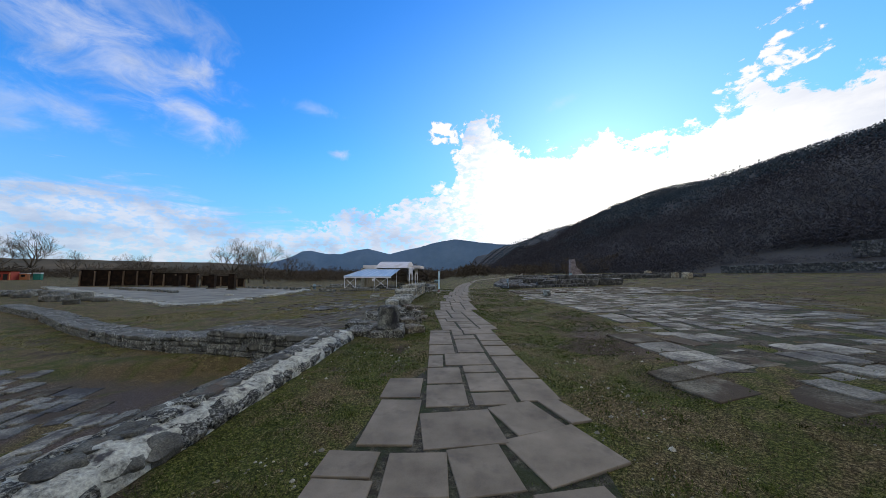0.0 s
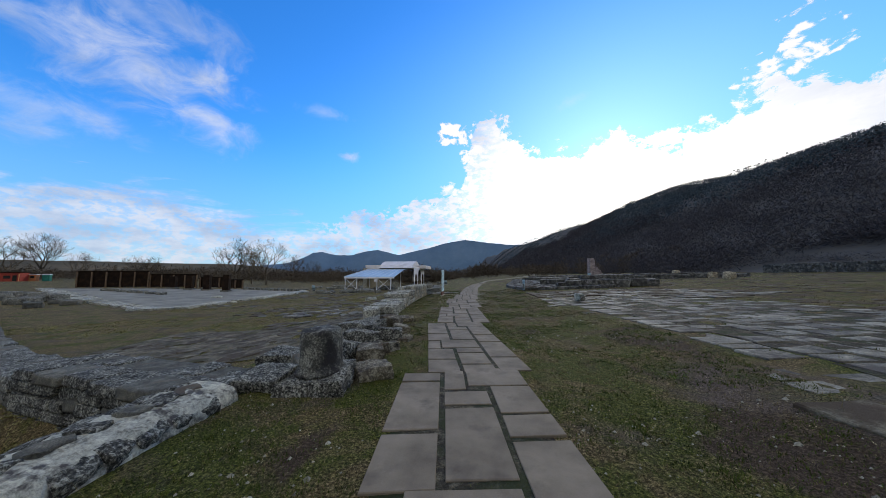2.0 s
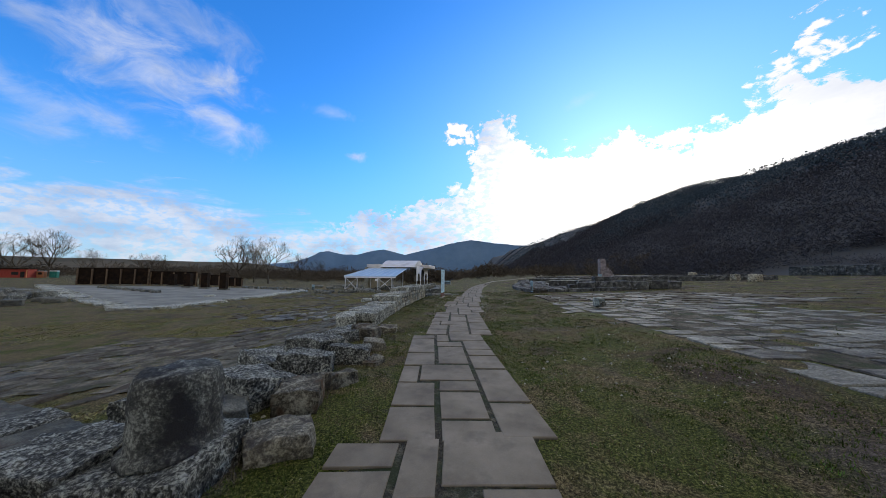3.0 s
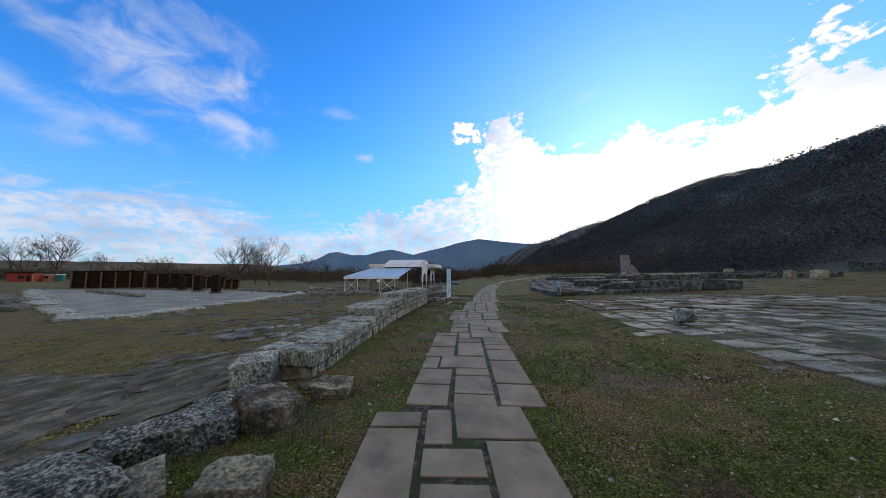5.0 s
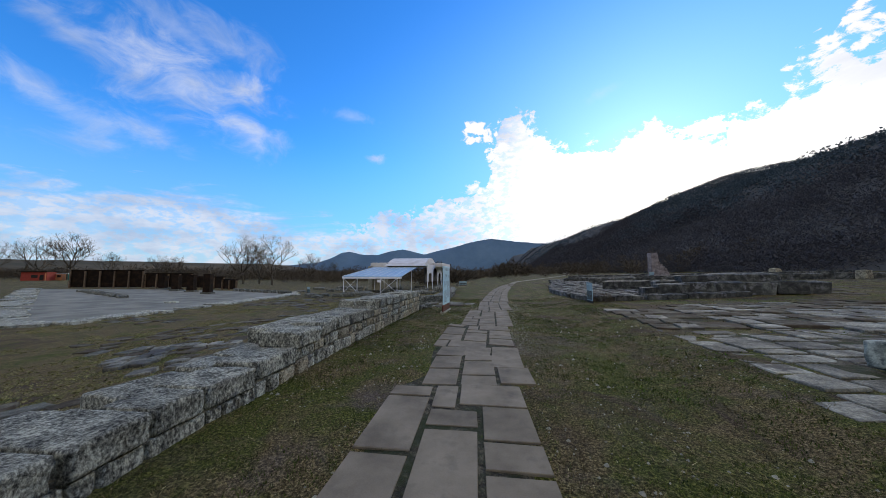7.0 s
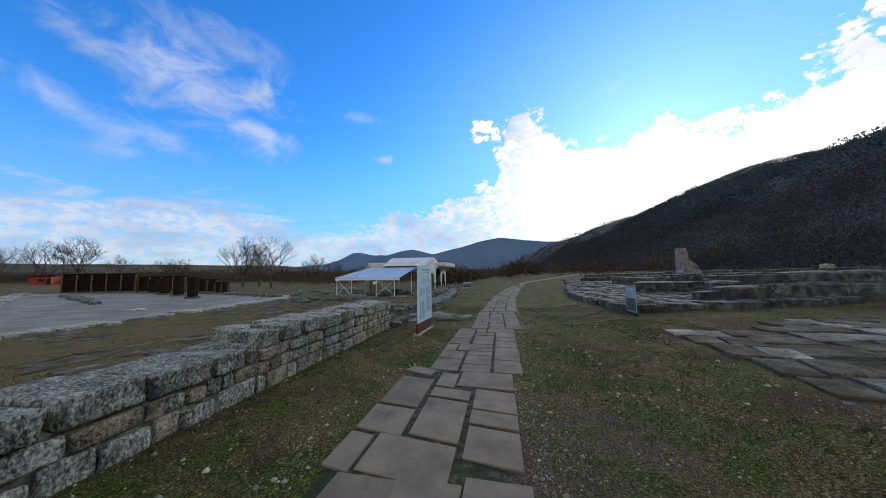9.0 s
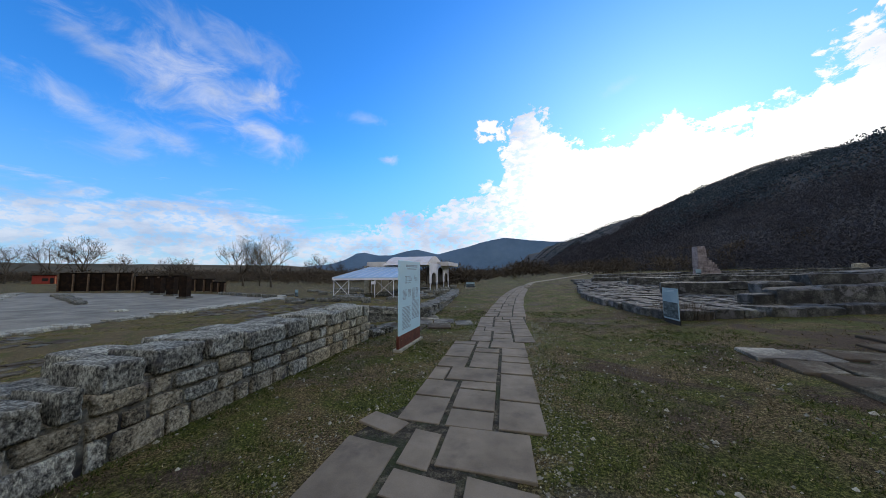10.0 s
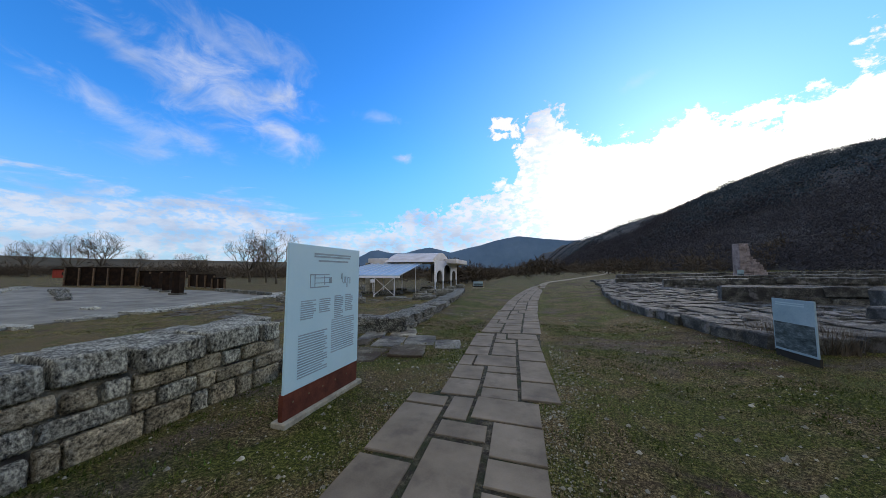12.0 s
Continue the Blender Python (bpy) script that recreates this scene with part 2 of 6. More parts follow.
M_earthy = material("earth_stained_flagstone", ((0.035, 0.030, 0.024), (0.105, 0.092, 0.077), (0.22, 0.20, 0.172)), 2.0, 26, 0.95, 0.9, 0.025, spots=(0.07, 0.055, 0.038), spot_scale=1.3, spot_at=(0.46, 0.58), vary=0.2, speck=0.8, spec=0.15)
M_soil = material("dark_soil", ((0.018, 0.014, 0.010), (0.06, 0.049, 0.036), (0.17, 0.145, 0.115)), 2.5, 26, 0.95, 1.0, 0.04, spots=(0.032, 0.042, 0.013), spot_scale=1.4, spot_at=(0.48, 0.6), vary=0.0, speck=0.9)
M_dig = material("bare_brown_soil", ((0.03, 0.024, 0.018), (0.115, 0.094, 0.073), (0.26, 0.22, 0.18)), 2.0, 22, 0.95, 1.0, 0.04, spots=(0.06, 0.058, 0.024), spot_scale=0.9, spot_at=(0.5, 0.62), vary=0.0, speck=0.9)
M_ruin = material("dark_ruin_masonry", ((0.014, 0.014, 0.015), (0.050, 0.049, 0.050), (0.17, 0.168, 0.165)), 3, 30, 0.75, 0.9, 0.04, spots=(0.15, 0.147, 0.143), spot_scale=2.4, spot_at=(0.56, 0.64), vary=0.3, spec=0.35, speck=0.8)
M_court = material("pale_gravel_court", ((0.12, 0.113, 0.106), (0.195, 0.184, 0.174), (0.28, 0.265, 0.25)), 0.5, 40, 0.9, 0.4, 0.01, vary=0.04, speck=0.7)
M_corten = material("rust_brown_steel", ((0.008, 0.005, 0.004), (0.015, 0.009, 0.006), (0.03, 0.016, 0.010)), 1.2, 30, 0.8, 0.15, 0.004, vary=0.12, spec=0.1)
M_sign_rust = material("rusted_steel_plate", ((0.055, 0.014, 0.008), (0.10, 0.026, 0.014), (0.15, 0.042, 0.022)), 5, 60, 0.75, 0.2, 0.002, vary=0.0, cast=(1, 1, 1))
M_post = material("weathered_timber_post", ((0.08, 0.05, 0.034), (0.15, 0.098, 0.068), (0.23, 0.16, 0.115)), 4, 50, 0.8, 0.4, 0.01, vary=0.15)
M_concrete = material("concrete", ((0.20, 0.185, 0.165), (0.32, 0.30, 0.275), (0.42, 0.40, 0.37)), 4, 60, 0.9, 0.5, 0.008, vary=0.08)
M_roof = material("translucent_blue_roof_sheet", ((0.30, 0.44, 0.56), (0.38, 0.52, 0.64), (0.46, 0.60, 0.70)), 0.6, 20, 0.35, 0.1, 0.01, stretch=(1, 0.15, 1), vary=0.05, spec=0.5, cast=(1, 1, 1))
M_roof_pale = material("pale_barrel_roof_sheet", ((0.55, 0.52, 0.48), (0.66, 0.64, 0.60), (0.75, 0.74, 0.72)), 0.8, 20, 0.5, 0.1, 0.01, vary=0.05, cast=(1, 1, 1))
M_white = material("white_paint", ((0.72, 0.73, 0.74), (0.80, 0.81, 0.82), (0.86, 0.86, 0.87)), 1.5, 30, 0.5, 0.08, 0.004, vary=0.03, cast=(1, 1, 1))
M_dark_in = material("dark_opening_screen", ((0.012, 0.011, 0.010), (0.02, 0.018, 0.017), (0.03, 0.028, 0.026)), 2, 20, 0.8, 0.1, 0.004, vary=0.1)
M_sign = material("pale_blue_sign_face", ((0.53, 0.79, 0.84), (0.57, 0.82, 0.87), (0.60, 0.84, 0.89)), 1.3, 40, 0.35, 0.03, 0.002, vary=0.0, spec=0.5, cast=(1, 1, 1))
M_ink = material("grey_blue_ink", ((0.24, 0.34, 0.37), (0.30, 0.41, 0.445), (0.35, 0.47, 0.505)), 4, 60, 0.6, 0.0, vary=0.1, cast=(1, 1, 1))
M_red = material("red_painted_boards", ((0.22, 0.03, 0.02), (0.34, 0.05, 0.03), (0.42, 0.08, 0.05)), 2, 30, 0.7, 0.2, 0.01, stretch=(4, 4, 0.4), vary=0.1, cast=(1, 1, 1))
M_orange = material("orange_paint", ((0.40, 0.15, 0.05), (0.50, 0.20, 0.08), (0.58, 0.26, 0.12)), 2, 30, 0.6, 0.1, 0.01, vary=0.1, cast=(1, 1, 1))
M_green = material("green_plastic", ((0.01, 0.12, 0.09), (0.015, 0.17, 0.13), (0.02, 0.22, 0.17)), 2, 30, 0.4, 0.05, 0.004, vary=0.05, cast=(1, 1, 1))
M_bark = material("grey_brown_bark", ((0.035, 0.028, 0.023), (0.085, 0.07, 0.058), (0.15, 0.125, 0.105)), 4, 30, 0.9, 0.5, 0.02, vary=0.2)
M_twig = material("bare_twigs", ((0.06, 0.048, 0.04), (0.11, 0.09, 0.075), (0.16, 0.135, 0.115)), 0.4, 6, 0.9, 0.0, vary=0.25)
M_hill = material("forest_floor", ((0.044, 0.042, 0.044), (0.056, 0.054, 0.057), (0.070, 0.068, 0.072)), 0.03, 0.6, 0.95, 0.2, 0.4, vary=0.0)
# both crown colours are lifted and blued to paint in haze over the hill
M_wood_brown = material("hazed_bare_crowns", ((0.056, 0.053, 0.061), (0.068, 0.065, 0.074), (0.081, 0.078, 0.088)), 0.02, 0.1, 0.95, 0.0, vary=0.04, spec=0.0, cast=(0.97, 1.0, 0.95))
M_wood_green = material("hazed_evergreen_crowns", ((0.050, 0.066, 0.080), (0.068, 0.088, 0.105), (0.087, 0.110, 0.130)), 0.02, 0.15, 0.95, 0.0, vary=0.05, spec=0.0, cast=(0.97, 1.0, 0.95))
# distance haze is painted into the mountains' blue base colour
M_mount = material("hazed_blue_mountain", ((0.085, 0.145, 0.21), (0.105, 0.17, 0.24), (0.13, 0.20, 0.27)), 0.002, 0.02, 1.0, 0.0, vary=0.0, spec=0.0, cast=(1, 1, 1))
M_plain = material("far_low_hills", ((0.075, 0.072, 0.07), (0.105, 0.095, 0.088), (0.16, 0.128, 0.108)), 0.006, 0.05, 1.0, 0.0, vary=0.0, spec=0.0)
M_track = material("pale_dirt_track", ((0.14, 0.12, 0.095), (0.23, 0.20, 0.165), (0.33, 0.29, 0.24)), 0.8, 40, 0.95, 0.6, 0.02, vary=0.0)
M_pebble = material("pale_pebbles", ((0.18, 0.17, 0.15), (0.36, 0.34, 0.31), (0.62, 0.59, 0.55)), 8, 80, 0.9, 0.2, 0.004, vary=0.3)
M_straw = material("dry_grass_blades", ((0.035, 0.026, 0.012), (0.125, 0.097, 0.048), (0.34, 0.28, 0.16)), 7, 30, 0.9, 0.0, vary=0.3, speck=0.9)
M_scrub = material("brown_scrub_twigs", ((0.050, 0.039, 0.033), (0.082, 0.066, 0.057), (0.125, 0.102, 0.09)), 0.05, 0.6, 0.95, 0.0, vary=0.25, spec=0.0)
M_litter = material("pale_straw_litter", ((0.22, 0.18, 0.10), (0.40, 0.34, 0.21), (0.58, 0.51, 0.36)), 7, 30, 0.9, 0.0, vary=0.3)
M_fresh = material("fresh_green_grass", ((0.03, 0.06, 0.008), (0.065, 0.13, 0.018), (0.12, 0.21, 0.04)), 6, 30, 0.85, 0.0, vary=0.3)
M_lawn = material("olive_winter_turf", ((0.09, 0.086, 0.034), (0.185, 0.172, 0.072), (0.28, 0.255, 0.125)), 0.8, 20, 0.9, 0.0, vary=0.25)
M_blade = material("green_grass_blades", ((0.014, 0.022, 0.005), (0.055, 0.076, 0.016), (0.13, 0.155, 0.04)), 6, 30, 0.9, 0.0, vary=0.3, speck=0.9, spec=0.1)


def ground_material():
    m = bpy.data.materials.new("turf_and_dirt")
    m.use_nodes = True
    nt = m.node_tree
    N, L = nt.nodes.new, nt.links.new
    b = nt.nodes["Principled BSDF"]
    geo = N("ShaderNodeNewGeometry")

    def nz(s, d=8, r=0.6, dist=0.0):
        n = N("ShaderNodeTexNoise")
        n.inputs["Scale"].default_value, n.inputs["Detail"].default_value, n.inputs["Roughness"].default_value, n.inputs["Distortion"].default_value = s, d, r, dist
        L(geo.outputs["Position"], n.inputs["Vector"])
        return n.outputs["Fac"]

    def ramp(v, stops):
        r = N("ShaderNodeValToRGB")
        e = r.color_ramp.elements
        while len(e) < len(stops):
            e.new(0.5)
        for x, (p, c) in zip(e, stops):
            x.position, x.color = p, (*c, 1)
        L(v, r.inputs[0])
        return r.outputs[0]

    def mix(f, a, c):
        n = N("ShaderNodeMix")
        n.data_type = "RGBA"
        L(f, n.inputs[0]), L(a, n.inputs[6]), L(c, n.inputs[7])
        return n.outputs[2]

    def step(v, a, c):
        n = N("ShaderNodeMapRange")
        L(v, n.inputs["Value"])
        n.inputs["From Min"].default_value, n.inputs["From Max"].default_value = a, c
        return n.outputs[0]

    fine = nz(34, 8, 0.86)
    grass = ramp(fine, [(0.38, (0.005, 0.007, 0.002)), (0.5, (0.046, 0.058, 0.011)), (0.62, (0.235, 0.235, 0.058))])
    dry = ramp(fine, [(0.38, (0.008, 0.006, 0.003)), (0.5, (0.082, 0.063, 0.027)), (0.62, (0.39, 0.31, 0.155))])
    dirt = ramp(fine, [(0.36, (0.018, 0.014, 0.010)), (0.5, (0.088, 0.069, 0.054)), (0.66, (0.27, 0.225, 0.18))])
    weeds = ramp(fine, [(0.36, (0.012, 0.008, 0.005)), (0.5, (0.055, 0.040, 0.026)), (0.64, (0.17, 0.125, 0.085))])
    sp = N("ShaderNodeSeparateXYZ")
    L(geo.outputs["Position"], sp.inputs[0])
    worn = N("ShaderNodeMath")
    worn.operation = "MULTIPLY_ADD"
    L(step(sp.outputs[0], -3.5, -6.0), worn.inputs[0])
    worn.inputs[1].default_value = 0.075
    verge = N("ShaderNodeMath")  # greener between the path and the walls
    verge.operation = "MULTIPLY_ADD"
    near = N("ShaderNodeMath")
    near.operation = "MULTIPLY"
    L(step(sp.outputs[0], -0.7, -1.2), near.inputs[0])
    L(step(sp.outputs[1], 20.0, 16.0), near.inputs[1])
    L(near.outputs[0], verge.inputs[0])
    verge.inputs[1].default_value = -0.022
    L(nz(0.75, 8, 0.68, 0.6), verge.inputs[2])
    L(verge.outputs[0], worn.inputs[2])
    c = mix(step(worn.outputs[0], 0.46, 0.58), grass, dry)
    rank = N("ShaderNodeMath")  # more dead weeds in the turf before the ruin
    rank.operation = "MULTIPLY_ADD"
    L(step(sp.outputs[0], 1.2, 3.2), rank.inputs[0])
    rank.inputs[1].default_value = 0.075
    L(nz(0.42, 7, 0.66, 0.9), rank.inputs[2])
    c = mix(step(rank.outputs[0], 0.57, 0.67), c, weeds)
    dug = N("ShaderNodeMath")  # more bare soil on the excavated side
    dug.operation = "MULTIPLY_ADD"
    L(step(sp.outputs[0], -2.5, -5.0), dug.inputs[0])
    dug.inputs[1].default_value = -0.04
    L(nz(0.35, 8, 0.65, 0.6), dug.inputs[2])
    c = mix(step(dug.outputs[0], 0.54, 0.66), c, dirt)
    sunk = N("ShaderNodeMath")
    sunk.operation = "MULTIPLY"
    L(step(sp.outputs[0], -3.8, -4.8), sunk.inputs[0])
    L(step(sp.outputs[1], 9.0, 7.4), sunk.inputs[1])
    bare = N("ShaderNodeMath")
    bare.operation = "MULTIPLY"
    L(sunk.outputs[0], bare.inputs[0])
    L(step(nz(0.5, 7, 0.62, 0.4), 0.36, 0.50), bare.inputs[1])
    c = mix(bare.outputs[0], c, dirt)
    L(c, b.inputs["Base Color"])
    b.inputs["Roughness"].default_value = 0.95
    b.inputs["Specular IOR Level"].default_value = 0.1
    bp = N("ShaderNodeBump")
    bp.inputs["Strength"].default_value, bp.inputs["Distance"].default_value = 0.9, 0.022
    L(fine, bp.inputs["Height"])
    L(bp.outputs[0], b.inputs["Normal"])
    return m


M_ground = ground_material()

# ---------------------------------------------------------------- mesh helpers


def sm(a, b, v):
    t = min(1.0, max(0.0, (v - a) / (b - a)))
    return t * t * (3 - 2 * t)


def hill(x, y):
    """The long wooded hill beside the site: its foot near x = 50, its crest at x = 200."""
    if x < 42:
        return 0.0
    crest = 72 + 0.036 * (y - 200) if y > -100 else 58
    crest *= sm(-700, -100, y)
    s = sm(42, 205, x)
    prof = (0.55 * s + 0.45 * min(1.0, max(0.0, (x - 48) / 155))) * 1.0
    wob = 1 + 0.05 * math.sin(y * 0.021 + 1.0) * sm(60, 140, x) + 0.03 * math.sin(y * 0.05 + x * 0.03)
    return crest * prof * wob


def gz(x, y):
    if x < -3.2:
        d = -x - 3.2
        z = -1.45 * (1 - math.exp(-d / 6.5)) + 0.006 * min(max(0.0, d - 25), 200)
    elif x > 2.6:
        z = 0.18 * sm(2.6, 4.2, x) + 0.028 * min(max(0.0, x - 4), 60) + 0.02 * min(max(0.0, x - 25), 40) + 0.004 * min(max(0.0, y - 40), 400)
    else:
        z = 0.0
    if -14 < x < -4.1 and y < 9.2:
        z -= 0.42 * sm(-4.1, -4.7, x) * sm(-14, -9, x) * sm(9.2, 8.6, y)
    return z + hill(x, y)


def gzr(x, y):
    """With the small unevenness of the turf."""
    n = noise.noise((x * 0.9, y * 0.9, 0)) * 0.03 + noise.noise((x * 3.1, y * 3.1, 5)) * 0.012
    n *= sm(1.0, 2.2, abs(x + 0.15)) if -2 < y < 60 else 1
    return gz(x, y) - 0.006 + n


def mesh(name, verts, faces, mat, smooth=False):
    me = bpy.data.meshes.new(name)
    me.from_pydata([tuple(v) for v in verts], [], faces)
    me.update()
    if mat:
        me.materials.append(mat)
    if smooth:
        me.polygons.foreach_set("use_smooth", [True] * len(me.polygons))
    return me


def part_mesh(name, me, parent, m=None, label=""):
    ob = new(name, me)
    ob.parent = parent
    if m is not None:
        ob.matrix_basis = m
    if label:
        ob["label"] = label
    return ob


def empty(name, x=0.0, y=0.0, z=0.0, rz=0.0):
    ob = new(name)
    ob.empty_display_size = 0.3
    ob.matrix_basis = pose(x, y, z, 0, 0, rz)
    return ob


def part(name, bm, mat, parent, label="", smooth=False):
    me = bpy.data.meshes.new(name)
    bm.to_mesh(me)
    bm.free()
    me.materials.append(mat)
    if smooth:
        me.polygons.foreach_set("use_smooth", [True] * len(me.polygons))
    return part_mesh(name, me, parent, None, label)


def add_box(bm, x0, x1, y0, y1, z0, z1, bevel=0.0):
    m = Matrix.LocRotScale(((x0 + x1) / 2, (y0 + y1) / 2, (z0 + z1) / 2), None, (x1 - x0, y1 - y0, z1 - z0))
    g = bmesh.ops.create_cube(bm, size=1.0, matrix=m)
    if bevel:
        es = {e for v in g["verts"] for e in v.link_edges}
        bmesh.ops.bevel(bm, geom=list(es), offset=bevel, segments=1, affect="EDGES", profile=0.5)


def box(name, x0, x1, y0, y1, z0, z1, mat, parent, bevel=0.0, label=""):
    bm = bmesh.new()
    add_box(bm, x0, x1, y0, y1, z0, z1, bevel)
    return part(name, bm, mat, parent, label)


def add_tube(bm, a, b, r0, r1, n=6):
    a, b = Vector(a), Vector(b)
    q = (b - a).to_track_quat("Z", "Y")
    rings = []
    for p, r in ((a, r0), (b, r1)):
        rings.append([bm.verts.new(p + q @ Vector((math.cos(2 * math.pi * k / n) * r, math.sin(2 * math.pi * k / n) * r, 0))) for k in range(n)])
    for k in range(n):
        bm.faces.new((rings[0][k], rings[0][(k + 1) % n], rings[1][(k + 1) % n], rings[1][k]))
    bm.faces.new(rings[0][::-1]), bm.faces.new(rings[1])


def tube(name, a, b, r0, r1, mat, parent, n=6, label=""):
    bm = bmesh.new()
    add_tube(bm, a, b, r0, r1, n)
    return part(name, bm, mat, parent, label)


def block_mesh(name, mat, cham=0.06, jit=0.04, rnd=random):
    """A worn unit block, centred, with chamfered uneven edges: 44 triangles."""
    corner = {}
    for sx in (-1, 1):
        for sy in (-1, 1):
            for sz in (-1, 1):
                j = [rnd.uniform(-jit, jit) for _ in range(3)]
                c = cham * rnd.uniform(0.5, 1.6)
                base = Vector((sx * 0.5 + j[0], sy * 0.5 + j[1], sz * 0.5 + j[2]))
                for ax in range(3):
                    p = base.copy()
                    for o in range(3):
                        if o != ax:
                            p[o] -= (sx, sy, sz)[o] * c * rnd.uniform(0.6, 1.3)
                    corner[(sx, sy, sz, ax)] = p
    keys = list(corner)
    idx = {k: n for n, k in enumerate(keys)}
    faces = []
    S = (-1, 1)
    for ax in range(3):
        for s in S:
            o = [a for a in range(3) if a != ax]
            quad = []
            for u, v in ((-1, -1), (1, -1), (1, 1), (-1, 1)):
                k = [0, 0, 0]
                k[ax], k[o[0]], k[o[1]] = s, u, v
                quad.append(idx[(*k, ax)])
            faces.append(quad)
    for ax in range(3):  # edges along ax
        o = [a for a in range(3) if a != ax]
        for u in S:
            for v in S:
                k0, k1 = [0, 0, 0], [0, 0, 0]
                k0[ax], k1[ax] = -1, 1
                k0[o[0]] = k1[o[0]] = u
                k0[o[1]] = k1[o[1]] = v
                faces.append([idx[(*k0, o[0])], idx[(*k1, o[0])], idx[(*k1, o[1])], idx[(*k0, o[1])]])
    for sx in S:
        for sy in S:
            for sz in S:
                faces.append([idx[(sx, sy, sz, a)] for a in range(3)])
    bm = bmesh.new()
    vs = [bm.verts.new(corner[k]) for k in keys]
    for f in faces:
        bm.faces.new([vs[i] for i in f])
    bmesh.ops.recalc_face_normals(bm, faces=bm.faces)
    me = bpy.data.meshes.new(name)
    bm.to_mesh(me)
    bm.free()
    me.materials.append(mat)
    return me


def rock_mesh(name, mat, sx, sy, sz, seed, cuts=10, amp=0.08, round_=0.35, strata=0.0):
    """A single worn stone: a cube rounded off and roughened with noise, its base at z = 0."""
    bm = bmesh.new()
    bmesh.ops.create_cube(bm, size=1.0)
    bmesh.ops.subdivide_edges(bm, edges=bm.edges[:], cuts=cuts, use_grid_fill=True)
    o = Vector((seed * 3.7, seed * 1.9, seed * 0.7))
    for v in bm.verts:
        p = v.co.copy()
        r = p.normalized() * 0.60
        p = p.lerp(r, round_)
        q = Vector((p.x * sx, p.y * sy, p.z * sz))
        n = noise.noise_vector(q * 1.6 + o) * amp * 1.4 + noise.noise_vector(q * 5.5 + o) * amp * 0.5 + noise.noise_vector(q * 16 + o) * amp * 0.18
        q += n
        if strata:
            q.xy *= 1 + strata * math.sin(q.z * 40 / max(sz, 0.2) + seed)
        v.co = q + Vector((0, 0, sz * 0.5))
    me = bpy.data.meshes.new(name)
    bm.to_mesh(me)
    bm.free()
    me.materials.append(mat)
    me.polygons.foreach_set("use_smooth", [True] * len(me.polygons))
    return me


def slab_mesh(name, w, l, h, mat, c=0.012, jit=0.008, rnd=random):
    """A thin paving slab, top at z = 0, its top edge worn off: 22 triangles."""
    j = lambda: rnd.uniform(-jit, jit)  # noqa: E731
    base = [(-w / 2, -l / 2), (w / 2, -l / 2), (w / 2, l / 2), (-w / 2, l / 2)]
    base = [(x + j(), y + j()) for x, y in base]
    vs = [(x, y, -h) for x, y in base] + [(x, y, -c * 1.2) for x, y in base]
    vs += [(x - math.copysign(c, x), y - math.copysign(c, y), j() * 0.2) for x, y in base]
    fs = [(3, 2, 1, 0), (8, 9, 10, 11)]
    for k in range(4):
        n = (k + 1) % 4
        fs += [(k, n, 4 + n, 4 + k), (4 + k, 4 + n, 8 + n, 8 + k)]
    return mesh(name, vs, fs, mat)


def flag_mesh(name, mat, rnd, h=0.12, n=7, c=0.03):
    """An uneven many-sided flagstone about 1 x 1, top at z = 0."""
    ring = []
    for k in range(n):
        a = 2 * math.pi * (k + rnd.uniform(-0.25, 0.25)) / n
        s = 0.5 / max(abs(math.cos(a)), abs(math.sin(a))) * rnd.uniform(0.82, 1.0)
        ring.append((math.cos(a) * min(s, 0.62), math.sin(a) * min(s, 0.62)))
    vs = [(x, y, -h) for x, y in ring] + [(x, y, -c) for x, y in ring] + [(x * (1 - 2 * c), y * (1 - 2 * c), rnd.uniform(-0.01, 0.01)) for x, y in ring]
    fs = [tuple(range(n))[::-1], tuple(range(2 * n, 3 * n))]
    for k in range(n):
        m = (k + 1) % n
        fs += [(k, m, n + m, n + k), (n + k, n + m, 2 * n + m, 2 * n + k)]
    return mesh(name, vs, fs, mat)


def rect_flag_mesh(name, mat, rnd, h=0.12, c=0.02):
    """A squared paving stone about 1 x 1 with worn, uneven edges, top at z = 0."""
    ring = [(-0.5, -0.5), (0, -0.5), (0.5, -0.5), (0.5, 0), (0.5, 0.5), (0, 0.5), (-0.5, 0.5), (-0.5, 0)]
    ring = [(x + rnd.uniform(-0.035, 0.035), y + rnd.uniform(-0.035, 0.035)) for x, y in ring]
    ring = [(x * 0.93, y * 0.93) if k % 2 == 0 and rnd.random() < 0.35 else (x, y) for k, (x, y) in enumerate(ring)]
    n = len(ring)
    vs = [(x, y, -h) for x, y in ring] + [(x, y, -c) for x, y in ring] + [(x * (1 - 2 * c), y * (1 - 2 * c), rnd.uniform(-0.008, 0.004)) for x, y in ring]
    fs = [tuple(range(n))[::-1], tuple(range(2 * n, 3 * n))]
    for k in range(n):
        m = (k + 1) % n
        fs += [(k, m, n + m, n + k), (n + k, n + m, 2 * n + m, 2 * n + k)]
    return mesh(name, vs, fs, mat)


R = random.Random(7)

# ---------------------------------------------------------------- ground


def graded(lo, hi, step, far_lo, far_hi, grow=1.13):
    xs = list(np.arange(lo, hi + 1e-6, step))
    d = step
    while xs[-1] < far_hi:
        d *= grow
        xs.append(xs[-1] + d)
    d = step
    while xs[0] > far_lo:
        d *= grow
        xs.insert(0, xs[0] - d)
    return xs


